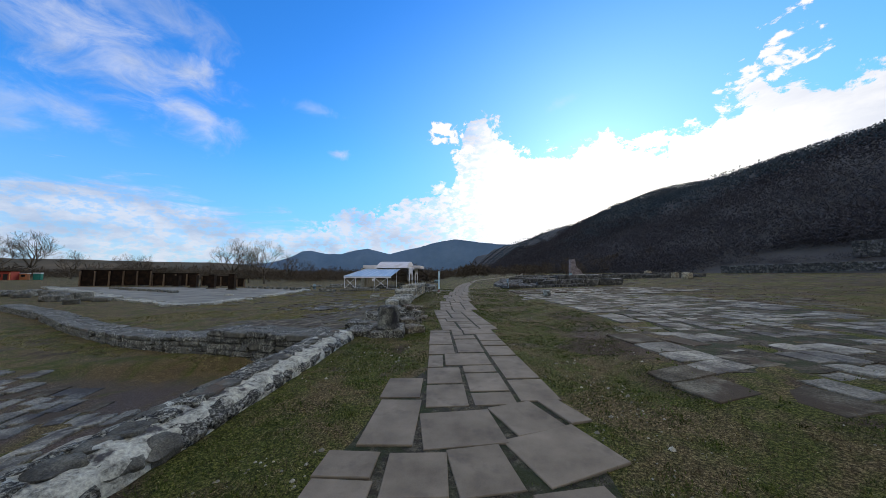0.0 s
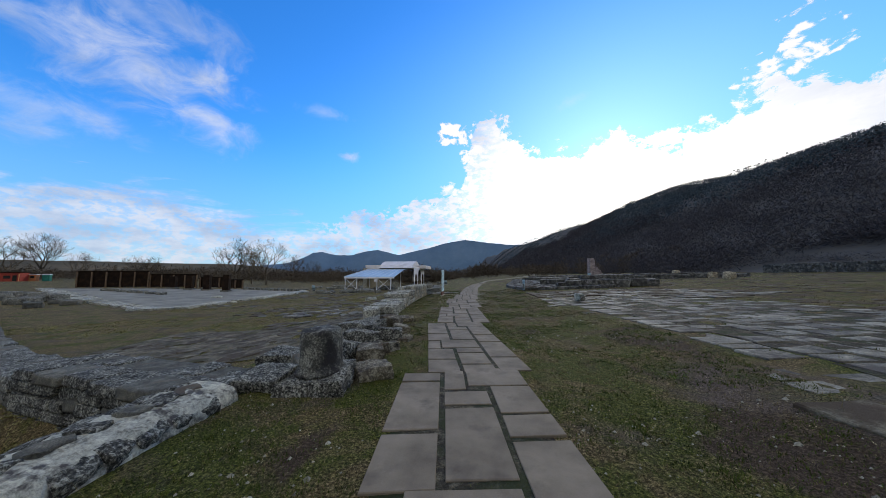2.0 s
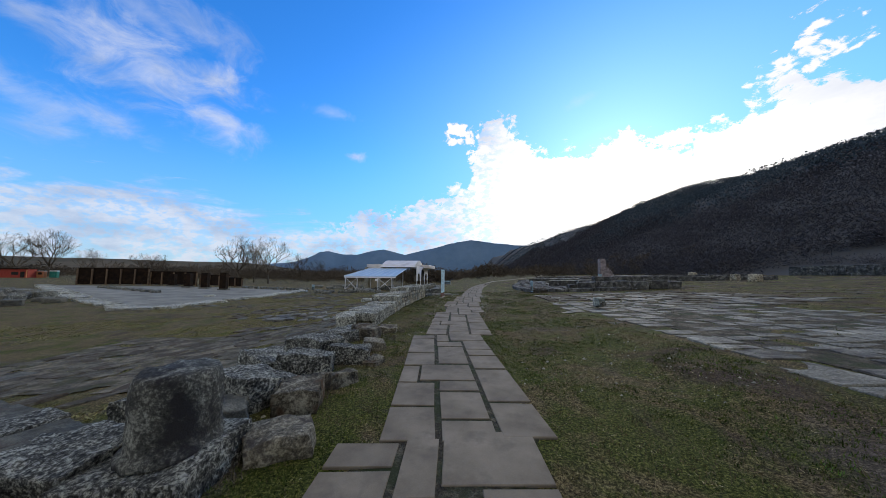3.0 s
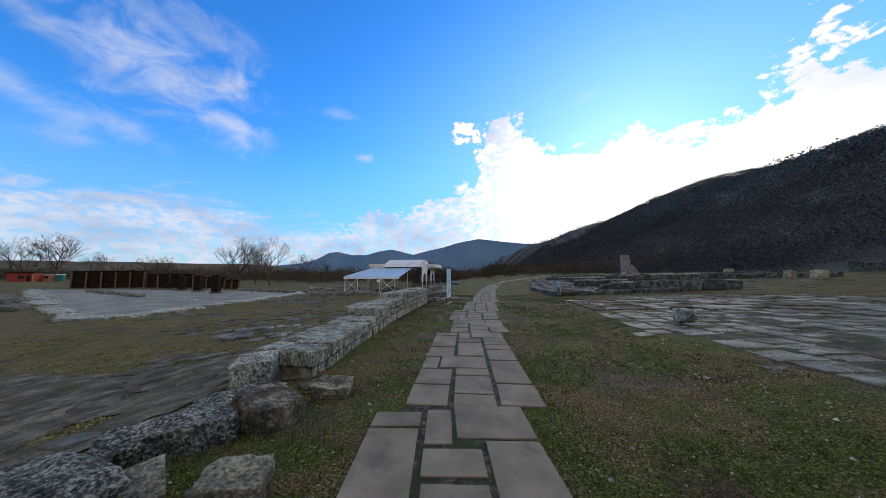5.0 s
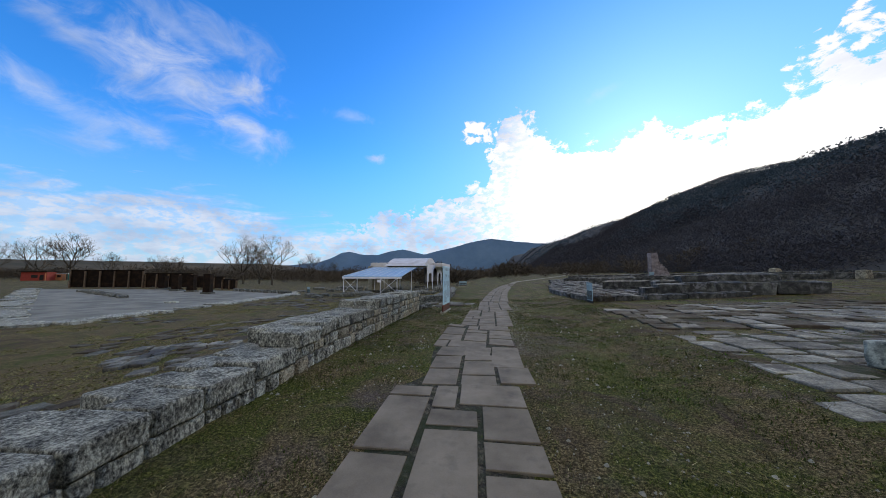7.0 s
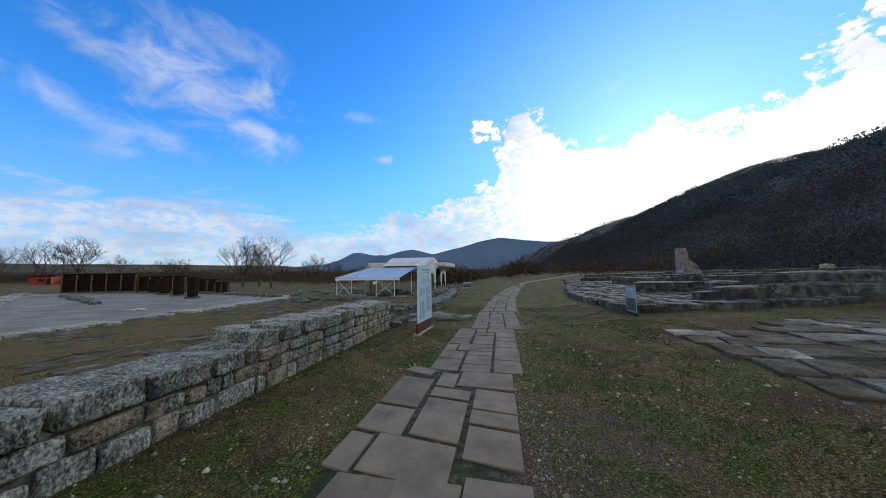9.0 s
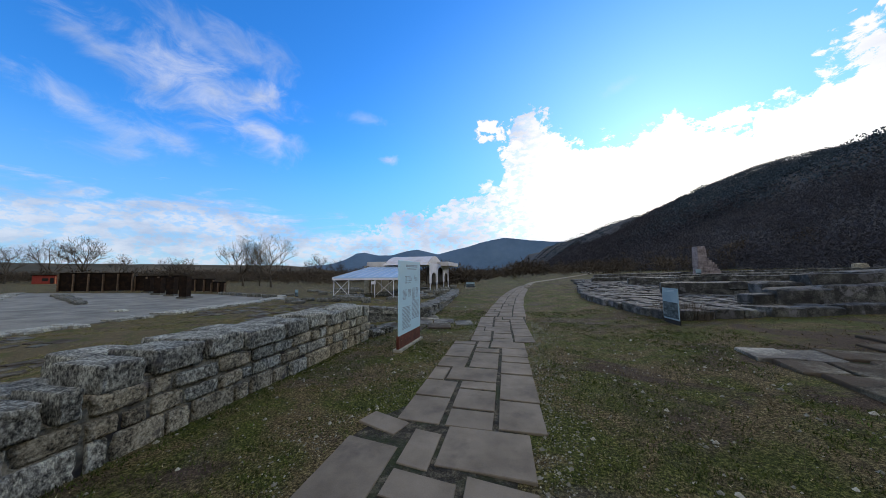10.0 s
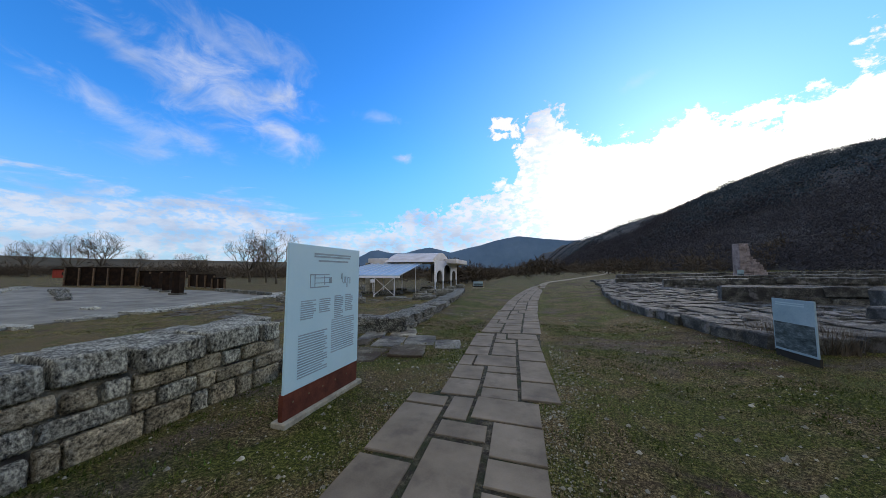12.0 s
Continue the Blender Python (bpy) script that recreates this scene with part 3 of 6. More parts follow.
def build_ground():
    xs, ys = graded(-13, 12, 0.3, -3200, 3200), graded(-3, 50, 0.3, -900, 3400)
    vs = [(x, y, gzr(x, y) if abs(x) < 60 and y < 150 else gz(x, y)) for y in ys for x in xs]
    w = len(xs)
    fs = [(j * w + i, j * w + i + 1, (j + 1) * w + i + 1, (j + 1) * w + i) for j in range(len(ys) - 1) for i in range(w - 1)]
    me = mesh("ground", vs, fs, M_ground, True)
    me.materials.append(M_hill)
    idx = []
    for j in range(len(ys) - 1):
        for i in range(w - 1):
            idx.append(1 if xs[i] > 44 else 0)
    me.polygons.foreach_set("material_index", idx)
    tagged(new("ground", me), "short winter turf, dry grass and bare dirt with a dark wooded hillside", "ground", kind="structure")


build_ground()


def build_mountains():
    prof = ((-75, 1.0), (-60, 1.2), (-45, 1.3), (-36, 1.5), (-32, 2.0), (-30, 2.7), (-28, 3.8), (-26.5, 4.0), (-24, 3.5), (-21.5, 3.6), (-19, 4.3), (-17, 4.65), (-15, 4.2), (-13, 3.75),
            (-10, 4.4), (-6.4, 5.35), (-3, 6.2), (-0.4, 6.65), (3, 6.2), (8, 5.6), (15, 5.2), (25, 4.5), (40, 3.5))
    vs, fs = [], []
    n = 0
    for k in range(240):
        a = -75 + k * 0.48
        e = np.interp(a, [p[0] for p in prof], [p[1] for p in prof])
        e += 0.10 * noise.noise((a * 0.35, 3, 0)) + 0.05 * noise.noise((a * 1.3, 7, 0))
        for d, f in ((2600, -0.02), (2850, 0.45), (3000, 1.0), (3200, 0.7)):
            h = d * math.tan(radians(e)) * f if f > 0 else -5
            if f == 0.45:
                h *= 1 + 0.35 * noise.noise((a * 0.5, 11, 0))
            vs.append((math.sin(radians(a)) * d, math.cos(radians(a)) * d, h))
        if k:
            for j in range(3):
                b0, b1 = 4 * (k - 1) + j, 4 * k + j
                fs.append((b0, b1, b1 + 1, b0 + 1))
    tagged(new("backdrop", mesh("mountain_range", vs, fs, M_mount, True)), "mountain range on the horizon, its haze painted in blue", "mountain", kind="structure")
    vs, fs = [], []
    for k in range(160):
        a = -100 + k * 0.6
        e = 1.75 + 0.25 * noise.noise((a * 0.12, 1, 0)) + 0.08 * noise.noise((a * 0.6, 2, 0))
        e *= 1 - sm(-40, -24, a)
        for d, f in ((700, 0.0), (1000, 0.75), (1200, 1.0)):
            vs.append((math.sin(radians(a)) * d, math.cos(radians(a)) * d, d * math.tan(radians(e)) * f - 1))
        if k:
            for j in range(2):
                b0, b1 = 3 * (k - 1) + j, 3 * k + j
                fs.append((b0, b1, b1 + 1, b0 + 1))
    tagged(new("backdrop", mesh("low_hills", vs, fs, M_plain, True)), "low brown and grey hills beyond the plain", "hills", kind="structure")


build_mountains()

# ---------------------------------------------------------------- slab path
path = tagged(new("pavement", None), "path of brown-grey concrete slabs with gravel and grass joints", "path", kind="structure")


def ribbon(name, left, right, z, mat, parent=None, step=0.5):
    """A strip between two edge lines, each a function of y through (y, x) pairs."""
    y0, y1 = left[0][0], left[-1][0]
    n = int((y1 - y0) / step)
    vs, fs = [], []
    for k in range(n + 1):
        y = y0 + (y1 - y0) * k / n
        a = np.interp(y, [p[0] for p in left], [p[1] for p in left]) + 0.06 * noise.noise((0, y * 1.7, 3))
        b = np.interp(y, [p[0] for p in right], [p[1] for p in right]) + 0.06 * noise.noise((5, y * 1.7, 3))
        for j in range(5):
            x = a + (b - a) * j / 4
            e = 0.012 if j in (0, 4) else 0
            vs.append((x, y, gz(x, y) + z - e))
        if k:
            for j in range(4):
                i = 5 * (k - 1) + j
                fs.append((i, i + 1, i + 6, i + 5))
    ob = new(name, mesh(name, vs, fs, mat, True))
    if parent:
        ob.parent = parent
    return ob


L_EDGE = [(-3, -1.35), (2, -1.65), (4, -1.5), (5.3, -1.45), (5.6, -0.85), (9, -1.1), (9.7, -0.75), (14.9, -1.42), (15.1, -1.1), (20, -1.36), (20.2, -1.05), (22, -1.35), (25.4, -1.42), (25.7, -0.97), (29.6, -0.97),
          (29.8, -0.6), (33.5, -0.62), (37, -0.5), (40, -0.32), (46, -0.08), (55, 0.7), (62, 1.6)]
R_EDGE = [(-3, 0.9), (2, 1.2), (4.6, 1.3), (6, 1.1), (9.8, 0.8), (10, 1.05), (14.9, 0.38), (15.1, 0.72), (20, 0.46), (20.2, 0.70), (22, 0.6), (25.2, 0.55), (25.4, 0.72), (29.6, 0.70), (29.8, 0.98), (34.2, 1.15), (37.3, 1.05), (40.4, 1.15),
          (47.4, 1.8), (55, 2.35), (62, 3.0)]
ribbon("bedding", [(y, x + 0.12) for y, x in L_EDGE], [(y, x - 0.14) for y, x in R_EDGE], 0.007, M_gravel, path)

MODULE = [  # across from, to; along from, to
    (0, .55, 0, .71), (0, .55, .77, 1.50), (0, .27, 1.55, 2.28), (0, .55, 2.38, 3.13), (0, .55, 3.22, 4.49), (0, .55, 4.54, 4.86),
    (.65, 1.21, 0, .38), (.65, 1.21, .44, 1.17), (.65, 1.21, 1.23, 1.58), (.34, 1.20, 1.63, 2.38), (.65, 1.21, 2.47, 3.66), (.65, 1.21, 3.75, 4.13), (.65, .93, 4.21, 4.93),
    (1.30, 1.85, .08, .84), (1.30, 1.85, .91, 2.13), (1.30, 1.85, 2.21, 2.96), (1.30, 1.85, 3.04, 3.46), (1.30, 1.85, 3.52, 4.28), (1.0, 1.85, 4.33, 5.04)]
slab_data = {}
SLABS = []


def lay_slab(cx, cy, w, l, deg, dz=0.0):
    key = (round(w, 2), round(l, 2), R.randrange(3))
    if key not in slab_data:
        slab_data[key] = slab_mesh("slab", w + 0.028, l + 0.010, 0.06, M_slab, 0.006, 0.012, R)
    part_mesh("slab", slab_data[key], path, pose(cx, cy, gz(cx, cy) + 0.016 + dz, R.uniform(-0.3, 0.3), R.uniform(-0.3, 0.3), deg + R.uniform(-0.5, 0.5)))
    SLABS.append((cx, cy, w / 2 + 0.02, l / 2 + 0.015, math.cos(math.radians(deg)), math.sin(math.radians(deg))))


def lay_bent_slab(corners):
    """A path slab with the four given plan corners."""
    cx, cy = sum(p[0] for p in corners) / 4, sum(p[1] for p in corners) / 4
    j = lambda: R.uniform(-0.007, 0.007)  # noqa: E731
    base = [(x - cx + j(), y - cy + j()) for x, y in corners]
    vs = [(x, y, -0.06) for x, y in base] + [(x, y, -0.007) for x, y in base] + [(x * 0.982, y * 0.982, 0.1 * j()) for x, y in base]
    fs = [(3, 2, 1, 0), (8, 9, 10, 11)]
    for k in range(4):
        n = (k + 1) % 4
        fs += [(k, n, 4 + n, 4 + k), (4 + k, 4 + n, 8 + n, 8 + k)]
    part_mesh("slab", mesh("slab", vs, fs, M_slab), path, pose(cx, cy, gz(cx, cy) + 0.02, R.uniform(-0.3, 0.3), R.uniform(-0.3, 0.3), R.uniform(-0.3, 0.3)))
    a = math.atan2(base[1][1] - base[0][1], base[1][0] - base[0][0])
    SLABS.append((cx, cy, math.dist(base[0], base[1]) / 2, math.dist(base[1], base[2]) / 2, math.cos(a), math.sin(a)))


LAID = (  # corner x, y; across x, y; along x, y; from, to along the pattern
    (-1.0, -1.5, 1.0, 0.10, 0.0, 1.0, 0, 3.9), (-0.69, 4.16, 1.03, 0.13, -0.085, 1.115, 0, 9), (-0.72, 9.69, 0.967, 0.09, -0.135, 1.05, 0, 9), (-1.087, 15.06, 0.985, 0.03, -0.055, 0.988, 0, 9),
    (-0.992, 19.98, 0.927, 0.098, -0.047, 1.05, 0, 1.6), (-1.283, 21.12, 1.005, -0.18, -0.006, 0.852, 1.5, 9), (-0.945, 25.49, 0.905, -0.06, -0.002, 0.838, 0, 9), (-0.574, 29.65, 0.85, -0.01, -0.02, 0.87, 0, 9),
    (-0.56, 34.1, 0.86, 0.0, 0.03, 1.0, 0, 9), (-0.36, 39.2, 0.86, 0.0, 0.045, 1.0, 0, 9), (-0.1, 44.3, 0.88, 0.0, 0.08, 1.0, 0, 9), (0.33, 49.4, 0.88, 0.0, 0.10, 1.0, 0, 9), (0.85, 54.5, 0.86, 0.0, 0.13, 1.0, 0, 9), (1.5, 59.6, 0.8, 0.0, 0.16, 0.9, 0, 9))
for x0, y0, ax, ay, bx, by, va, vb in LAID:
    for u0, u1, v0, v1 in MODULE:
        if v0 < va or v1 > vb or (y0 == 21.12 and v0 == 4.54):
            continue
        e, f = 0.012, 0.0
        quad = ((u0 - e, v0 - f), (u1 + e, v0 - f), (u1 + e, v1 + f), (u0 - e, v1 + f))
        corners = [(x0 + ax * u + bx * v, y0 + ay * u + by * v) for u, v in quad]
        if y0 == 21.12 and v0 == 4.33:  # the broad slab that squares the bend
            corners = [(x, y + dy) for (x, y), dy in zip(corners, (0.0, 0.09, 0.22, 0.10))]
        if y0 == 25.49 and v0 < 0.1:  # first row after the bend reaches back
            corners = [(x, y + dy) for (x, y), dy in zip(corners, (-0.10, -0.10, 0.0, 0.0))]
        lay_bent_slab(corners)
for cx, cy, w, l, deg in ((-0.24, 3.66, .89, .80, 10), (0.58, 3.96, .63, .75, 23), (1.10, 4.24, .27, .79, 20), (0.80, 3.24, .93, .76, 23), (-0.64, 2.83, .55, .59, 5), (-0.04, 2.93, .56, .66, 12),
                          (-1.31, 2.94, .52, .37, 0), (-1.28, 2.48, .52, .46, 0), (-1.05, 3.82, .56, 1.15, 1), (-1.13, 4.86, .54, .79, 3), (0.70, 2.47, .62, .42, 14), (-1.08, 25.29, .53, .28, -20),
                          (-0.80, 22.0, .55, .72, -2), (-0.25, 22.05, .55, .70, -3), (0.35, 21.75, .55, 1.50, 0)):
    lay_slab(cx, cy, w, l, deg, 0.004)


# ---------------------------------------------------------------- walls beside the path
def piece(me, parent, x, y, z, sx, sy, sz, rz=0.0, name="block", tilt=1.0):
    m = pose(x, y, z, R.uniform(-tilt, tilt), R.uniform(-tilt, tilt), rz) @ Matrix.Diagonal((sx, sy, sz, 1))
    return part_mesh(name, me, parent, m)


def worn_block_mesh(name, mat, seed, amp=0.03, power=7.0, cuts=4):
    """A weathered unit block, centred: a rounded box with a pitted, uneven face."""
    bm = bmesh.new()
    bmesh.ops.create_cube(bm, size=1.0)
    bmesh.ops.subdivide_edges(bm, edges=bm.edges[:], cuts=cuts, use_grid_fill=True)
    o = Vector((seed * 3.1, seed * 1.7, seed * 0.9))
    for v in bm.verts:
        p = v.co * 2
        n = (abs(p.x) ** power + abs(p.y) ** power + abs(p.z) ** power) ** (1 / power)
        q = p / n * max(abs(p.x), abs(p.y), abs(p.z)) * 0.5
        v.co = q + noise.noise_vector(q * 2.2 + o) * amp * 1.5 + noise.noise_vector(q * 6 + o) * amp * 0.9
    me = bpy.data.meshes.new(name)
    bm.to_mesh(me)
    bm.free()
    me.materials.append(mat)
    me.polygons.foreach_set("use_smooth", [True] * len(me.polygons))
    return me


CAPS = [worn_block_mesh("capstone", M_block, k + 1, 0.022, 22.0, 8) for k in range(8)]
FACE = [worn_block_mesh("block", M_block, k + 11, 0.036, 16.0, 6) for k in range(7)]
FACE_WARM = [worn_block_mesh("block", M_block_warm, k + 21, 0.036, 16.0, 6) for k in range(8)]
FACE_DARK = [worn_block_mesh("block", M_dark_stone, k + 31, 0.04, 10.0) for k in range(6)]
FLAT_DARK = [worn_block_mesh("block", M_dark_stone if k % 3 else M_rubble, k + 41, 0.03, 14.0, 5) for k in range(7)]
BLOCKS = [block_mesh("block", M_block, 0.07, 0.035, R) for _ in range(8)]
BLOCKS_WARM = [block_mesh("block", M_block_warm, 0.08, 0.04, R) for _ in range(6)]
BLOCKS_DARK = [block_mesh("block", M_dark_stone, 0.10, 0.06, R) for _ in range(8)]
BLOCKS_RUIN = [block_mesh("block", M_ruin, 0.08, 0.06, R) for _ in range(6)]


def face_x(y):
    return float(np.interp(y, (12, 15, 18, 20, 22, 26, 32), (-2.62, -2.80, -3.06, -3.22, -3.40, -3.47, -3.45)))


def wall_top(y):
    return 0.45 if y < 20.1 else (0.70 if y < 24.0 else 0.90)


def long_wall():
    wall = tagged(new("wall_long"), "coursed wall of weathered grey limestone blocks along the path", "wall", kind="structure")
    vs, fs = [], []
    ys = np.arange(15.85, 30.0, 0.35)
    for k, y in enumerate(ys):
        top = wall_top(y) - 0.2
        xf = face_x(y)
        for x, z in ((xf - 0.045, -0.3), (xf - 0.055, top - 0.05), (xf - 0.5, top), (xf - 1.0, top - 0.04), (xf - 1.75, gz(xf - 1.7, y) - 0.05), (xf - 2.0, -1.0)):
            vs.append((x + 0.02 * noise.noise((x * 3, y * 3, 1)), y, z + 0.05 * noise.noise((x * 2.3, y * 2.3, 8))))
        if k:
            for j in range(5):
                a = 6 * (k - 1) + j
                fs.append((a, a + 6, a + 7, a + 1))
    fs += [tuple(range(6)), tuple(range(6 * (len(ys) - 1), 6 * len(ys)))[::-1]]
    part_mesh("core", mesh("core", vs, fs, M_joint), wall, None, "rough rubble core with pale mortar in the joints")
    rows = ((15.85, 20.1, -0.12, 0.18, False), (15.75, 20.1, 0.18, 0.45, True), (20.1, 24.0, -0.12, 0.20, False), (20.1, 24.0, 0.20, 0.42, False), (20.1, 24.0, 0.42, 0.70, True),
            (24.0, 29.8, -0.12, 0.19, False), (24.0, 29.9, 0.19, 0.40, False), (24.0, 29.7, 0.40, 0.62, False), (24.0, 29.8, 0.62, 0.90, True))
    for y0, y1, z0, z1, cap in rows:
        y = y0
        while y < y1 - 0.15:
            l = R.uniform(0.48, 0.86) if cap else R.choice((R.uniform(0.18, 0.3), R.uniform(0.32, 0.5), R.uniform(0.4, 0.66)))
            l = y1 - y if y1 - y - l < 0.25 else l
            yc = y + l / 2
            d = R.uniform(0.62, 0.85) if cap else 0.34
            out = R.uniform(-0.03, 0.02) + (0.035 if cap else 0)
            slope = math.degrees(math.atan((face_x(yc + 0.5) - face_x(yc - 0.5))))
            stock = CAPS if cap else (FACE_WARM if yc > 19.5 and R.random() < 0.55 + 0.25 * (yc > 24) - 0.25 * (z0 > 0.35) else FACE)
            low = R.uniform(0.0, 0.055) if not cap and R.random() < 0.6 else 0.0
            piece(R.choice(stock), wall, face_x(yc) + out - d / 2, yc, (z0 + z1 - low) / 2 + (R.uniform(-0.045, 0.03) if cap else 0), d, l - (R.uniform(0.045, 0.10) if cap else R.uniform(0.02, 0.055)), z1 - z0 - (0.004 if cap else 0.016) - low, -slope + R.uniform(-2.5, 2.5), tilt=1.8 if cap else 0.9)
            y += l
    # second row behind the capstones, level with them and broken at the back
    piece(CAPS[3], wall, -3.60, 15.45, 0.24, 0.56, 0.56, 0.40, 24, tilt=5)  # the last block, slipped back
    y = 16.0
    while y < 29.8:
        l = R.uniform(0.5, 1.0)
        top = wall_top(y + l / 2) - 0.02 if (y < 20.1) == (y + l < 20.1) and (y < 24) == (y + l < 24) else wall_top(y) - 0.02
        piece(R.choice(CAPS), wall, face_x(y) - 0.98 + R.uniform(-0.06, 0.06), y + l / 2, top - 0.17 + R.uniform(-0.04, 0.02), R.uniform(0.5, 0.68), l - 0.04, 0.28, R.uniform(-4, 4), tilt=2.0)
        y += l + R.choice((0.02, 0.02, 0.02, 0.35))


long_wall()


def mortar_wall():
    wall = tagged(new("wall_mortared"), "low rubble wall of round stones set in white mortar", "wall", kind="structure")
    vs, fs = [], []
    ys = np.arange(-3.0, 8.5, 0.12)
    sec = ((0.02, -0.25), (0.0, 0.06), (-0.07, 0.17), (-0.2, 0.21), (-0.4, 0.235), (-0.6, 0.22), (-0.78, 0.18), (-0.88, 0.08), (-0.93, -0.25), (-1.0, -1.1))
    for k, y in enumerate(ys):
        xf = np.interp(y, (-3, 3, 7.5), (-3.06, -3.10, -3.16))
        for x, z in sec:
            vs.append((xf + x + 0.05 * noise.noise((x * 4, y * 4, 1)), y, z + 0.06 * noise.noise((x * 5, y * 5, 8)) + 0.04 * noise.noise((x * 13, y * 13, 8))))
        if k:
            n = len(sec)
            for j in range(n - 1):
                a = n * (k - 1) + j
                fs.append((a, a + n, a + n + 1, a + 1))
    part_mesh("mortar_bed", mesh("mortar_bed", vs, fs, M_mortar, True), wall, None, "thick white lime mortar")
    stones = []
    for k in range(9):
        stones.append(rock_mesh("stone", M_dark_stone if k % 3 else M_rubble, 1, 1, 1, k + 20, 5, 0.10, 0.34))
    for k in range(105):
        row = k % 3
        y = -2.8 + 11.1 * (k // 3 + 0.33 * row + R.uniform(-0.12, 0.12)) / 35
        xf = np.interp(y, (-3, 3, 7.5), (-3.06, -3.10, -3.16))
        x = xf - (0.14, 0.44, 0.73)[row] + R.uniform(-0.03, 0.03)
        m = pose(x, y, (0.012, 0.112, 0.056)[row], R.uniform(-5, 5), (24, 0, -14)[row] + R.uniform(-5, 5), R.uniform(-18, 18)) @ Matrix.Diagonal((R.uniform(0.21, 0.30), R.uniform(0.22, 0.36), 0.15, 1))
        part_mesh("stone", R.choice(stones), wall, m)
    part_mesh("stone", rock_mesh("stone", M_tan_stone, 0.55, 0.30, 0.10, 77, 5, 0.015, 0.1), wall, pose(-3.62, 5.5, 0.13, 4, -9, 75), "flat tan stone")


mortar_wall()


def low_wall(name, label, pts, width, top, courses, stock, cap_len=(0.4, 0.9), mat=M_dark_stone, height=0.18):
    """A ruined wall along pts (x, y, top z): core, facing blocks on the side to its right and rough cap stones."""
    wall = tagged(new(name), label, "wall", kind="structure")
    for (xa, ya, za), (xb, yb, zb) in zip(pts, pts[1:]):
        d = Vector((xb - xa, yb - ya))
        ln = d.length
        d.normalize()
        nrm = Vector((d.y, -d.x))
        ang = math.degrees(math.atan2(d.y, d.x))
        n = max(2, int(ln / 0.4))
        vs, fs = [], []
        for k in range(n + 1):
            f = k / n
            z = za + (zb - za) * f + top
            cx, cy = xa + (xb - xa) * f, ya + (yb - ya) * f
            for s, zz in ((0.42, -2.2), (0.42, -0.06), (0.0, -0.02), (-0.42, -0.06), (-0.42, -2.2)):
                q = nrm * s * width
                vs.append((cx + q.x, cy + q.y, z + zz + 0.04 * noise.noise((cx * 2 + s, cy * 2, 4))))
            if k:
                for j in range(4):
                    a = 5 * (k - 1) + j
                    fs.append((a, a + 5, a + 6, a + 1))
        fs += [tuple(range(5)), tuple(range(5 * n, 5 * n + 5))[::-1]]
        part_mesh("core", mesh("core", vs, fs, mat), wall)
        for c in range(courses + 1):
            sides = (1, -1) if c == 0 else (1,)
            for side in sides:
                p = R.uniform(0, 0.2)
                while p < ln - 0.1:
                    l = R.uniform(*cap_len) * (1 if c == 0 else 0.8)
                    l = min(l, ln - p)
                    f = (p + l / 2) / ln
                    z = za + (zb - za) * f + top - c * height
                    w = width * 0.5 if c == 0 else 0.3
                    off = side * (width * 0.5 - w / 2 + R.uniform(-0.02, 0.03))
                    q = nrm * off
                    if l > 0.12 and R.random() < 0.95:
                        piece(R.choice(stock), wall, xa + (xb - xa) * f + q.x, ya + (yb - ya) * f + q.y, z - height / 2 + R.uniform(-0.03, 0.02), l - 0.02, w, height * R.uniform(0.85, 1.1), ang + R.uniform(-3, 3), tilt=2)
                    p += l
    return wall


low_wall("wall_cross", "low cross wall of flat grey stones at the sunken court", ((-8.2, 10.0, -0.02), (-4.0, 9.0, 0.05)), 1.3, 0.0, 5, FLAT_DARK, (0.35, 0.95), mat=M_dark_stone)
low_wall("wall_court", "crumbling low wall round the sunken court", ((-40, 25, -0.95), (-29, 20.2, -0.95), (-20, 15.4, -0.92), (-13.8, 12.4, -0.72), (-10.6, 11.1, -0.48), (-8.1, 10.1, -0.26)), 1.3, 0.0, 4, FLAT_DARK, (0.4, 1.1), mat=M_dark_stone, height=0.15)
low_wall("wall_far_edge", "low wall of dark blocks edging the lawn beyond the sign", ((-3.12, 33.4, 0.40), (-3.35, 39.0, 0.3), (-4.4, 49.0, 0.1), (-6.2, 60.0, -0.2)), 0.9, 0.0, 1, BLOCKS_DARK, (0.5, 1.1), height=0.25)
low_wall("wall_far_return", "return of the low block wall beyond the sign", ((-3.3, 34.0, 0.36), (-7.2, 35.6, 0.1)), 0.7, 0.0, 1, BLOCKS_DARK, (0.5, 1.0), height=0.25)


# ---------------------------------------------------------------- loose stones
def stone(name, label, x, y, sx, sy, sz, rz, mat, seed, z=None, amp=0.06, round_=0.3, group="", strata=0.0, cuts=9, tilt=(0, 0)):
    ob = new(name, rock_mesh(name, mat, sx, sy, sz, seed, cuts, amp, round_, strata))
    ob.matrix_basis = pose(x, y, (gz(x, y) - 0.06 if z is None else z), tilt[0], tilt[1], rz)
    return tagged(ob, label, "stone", group)


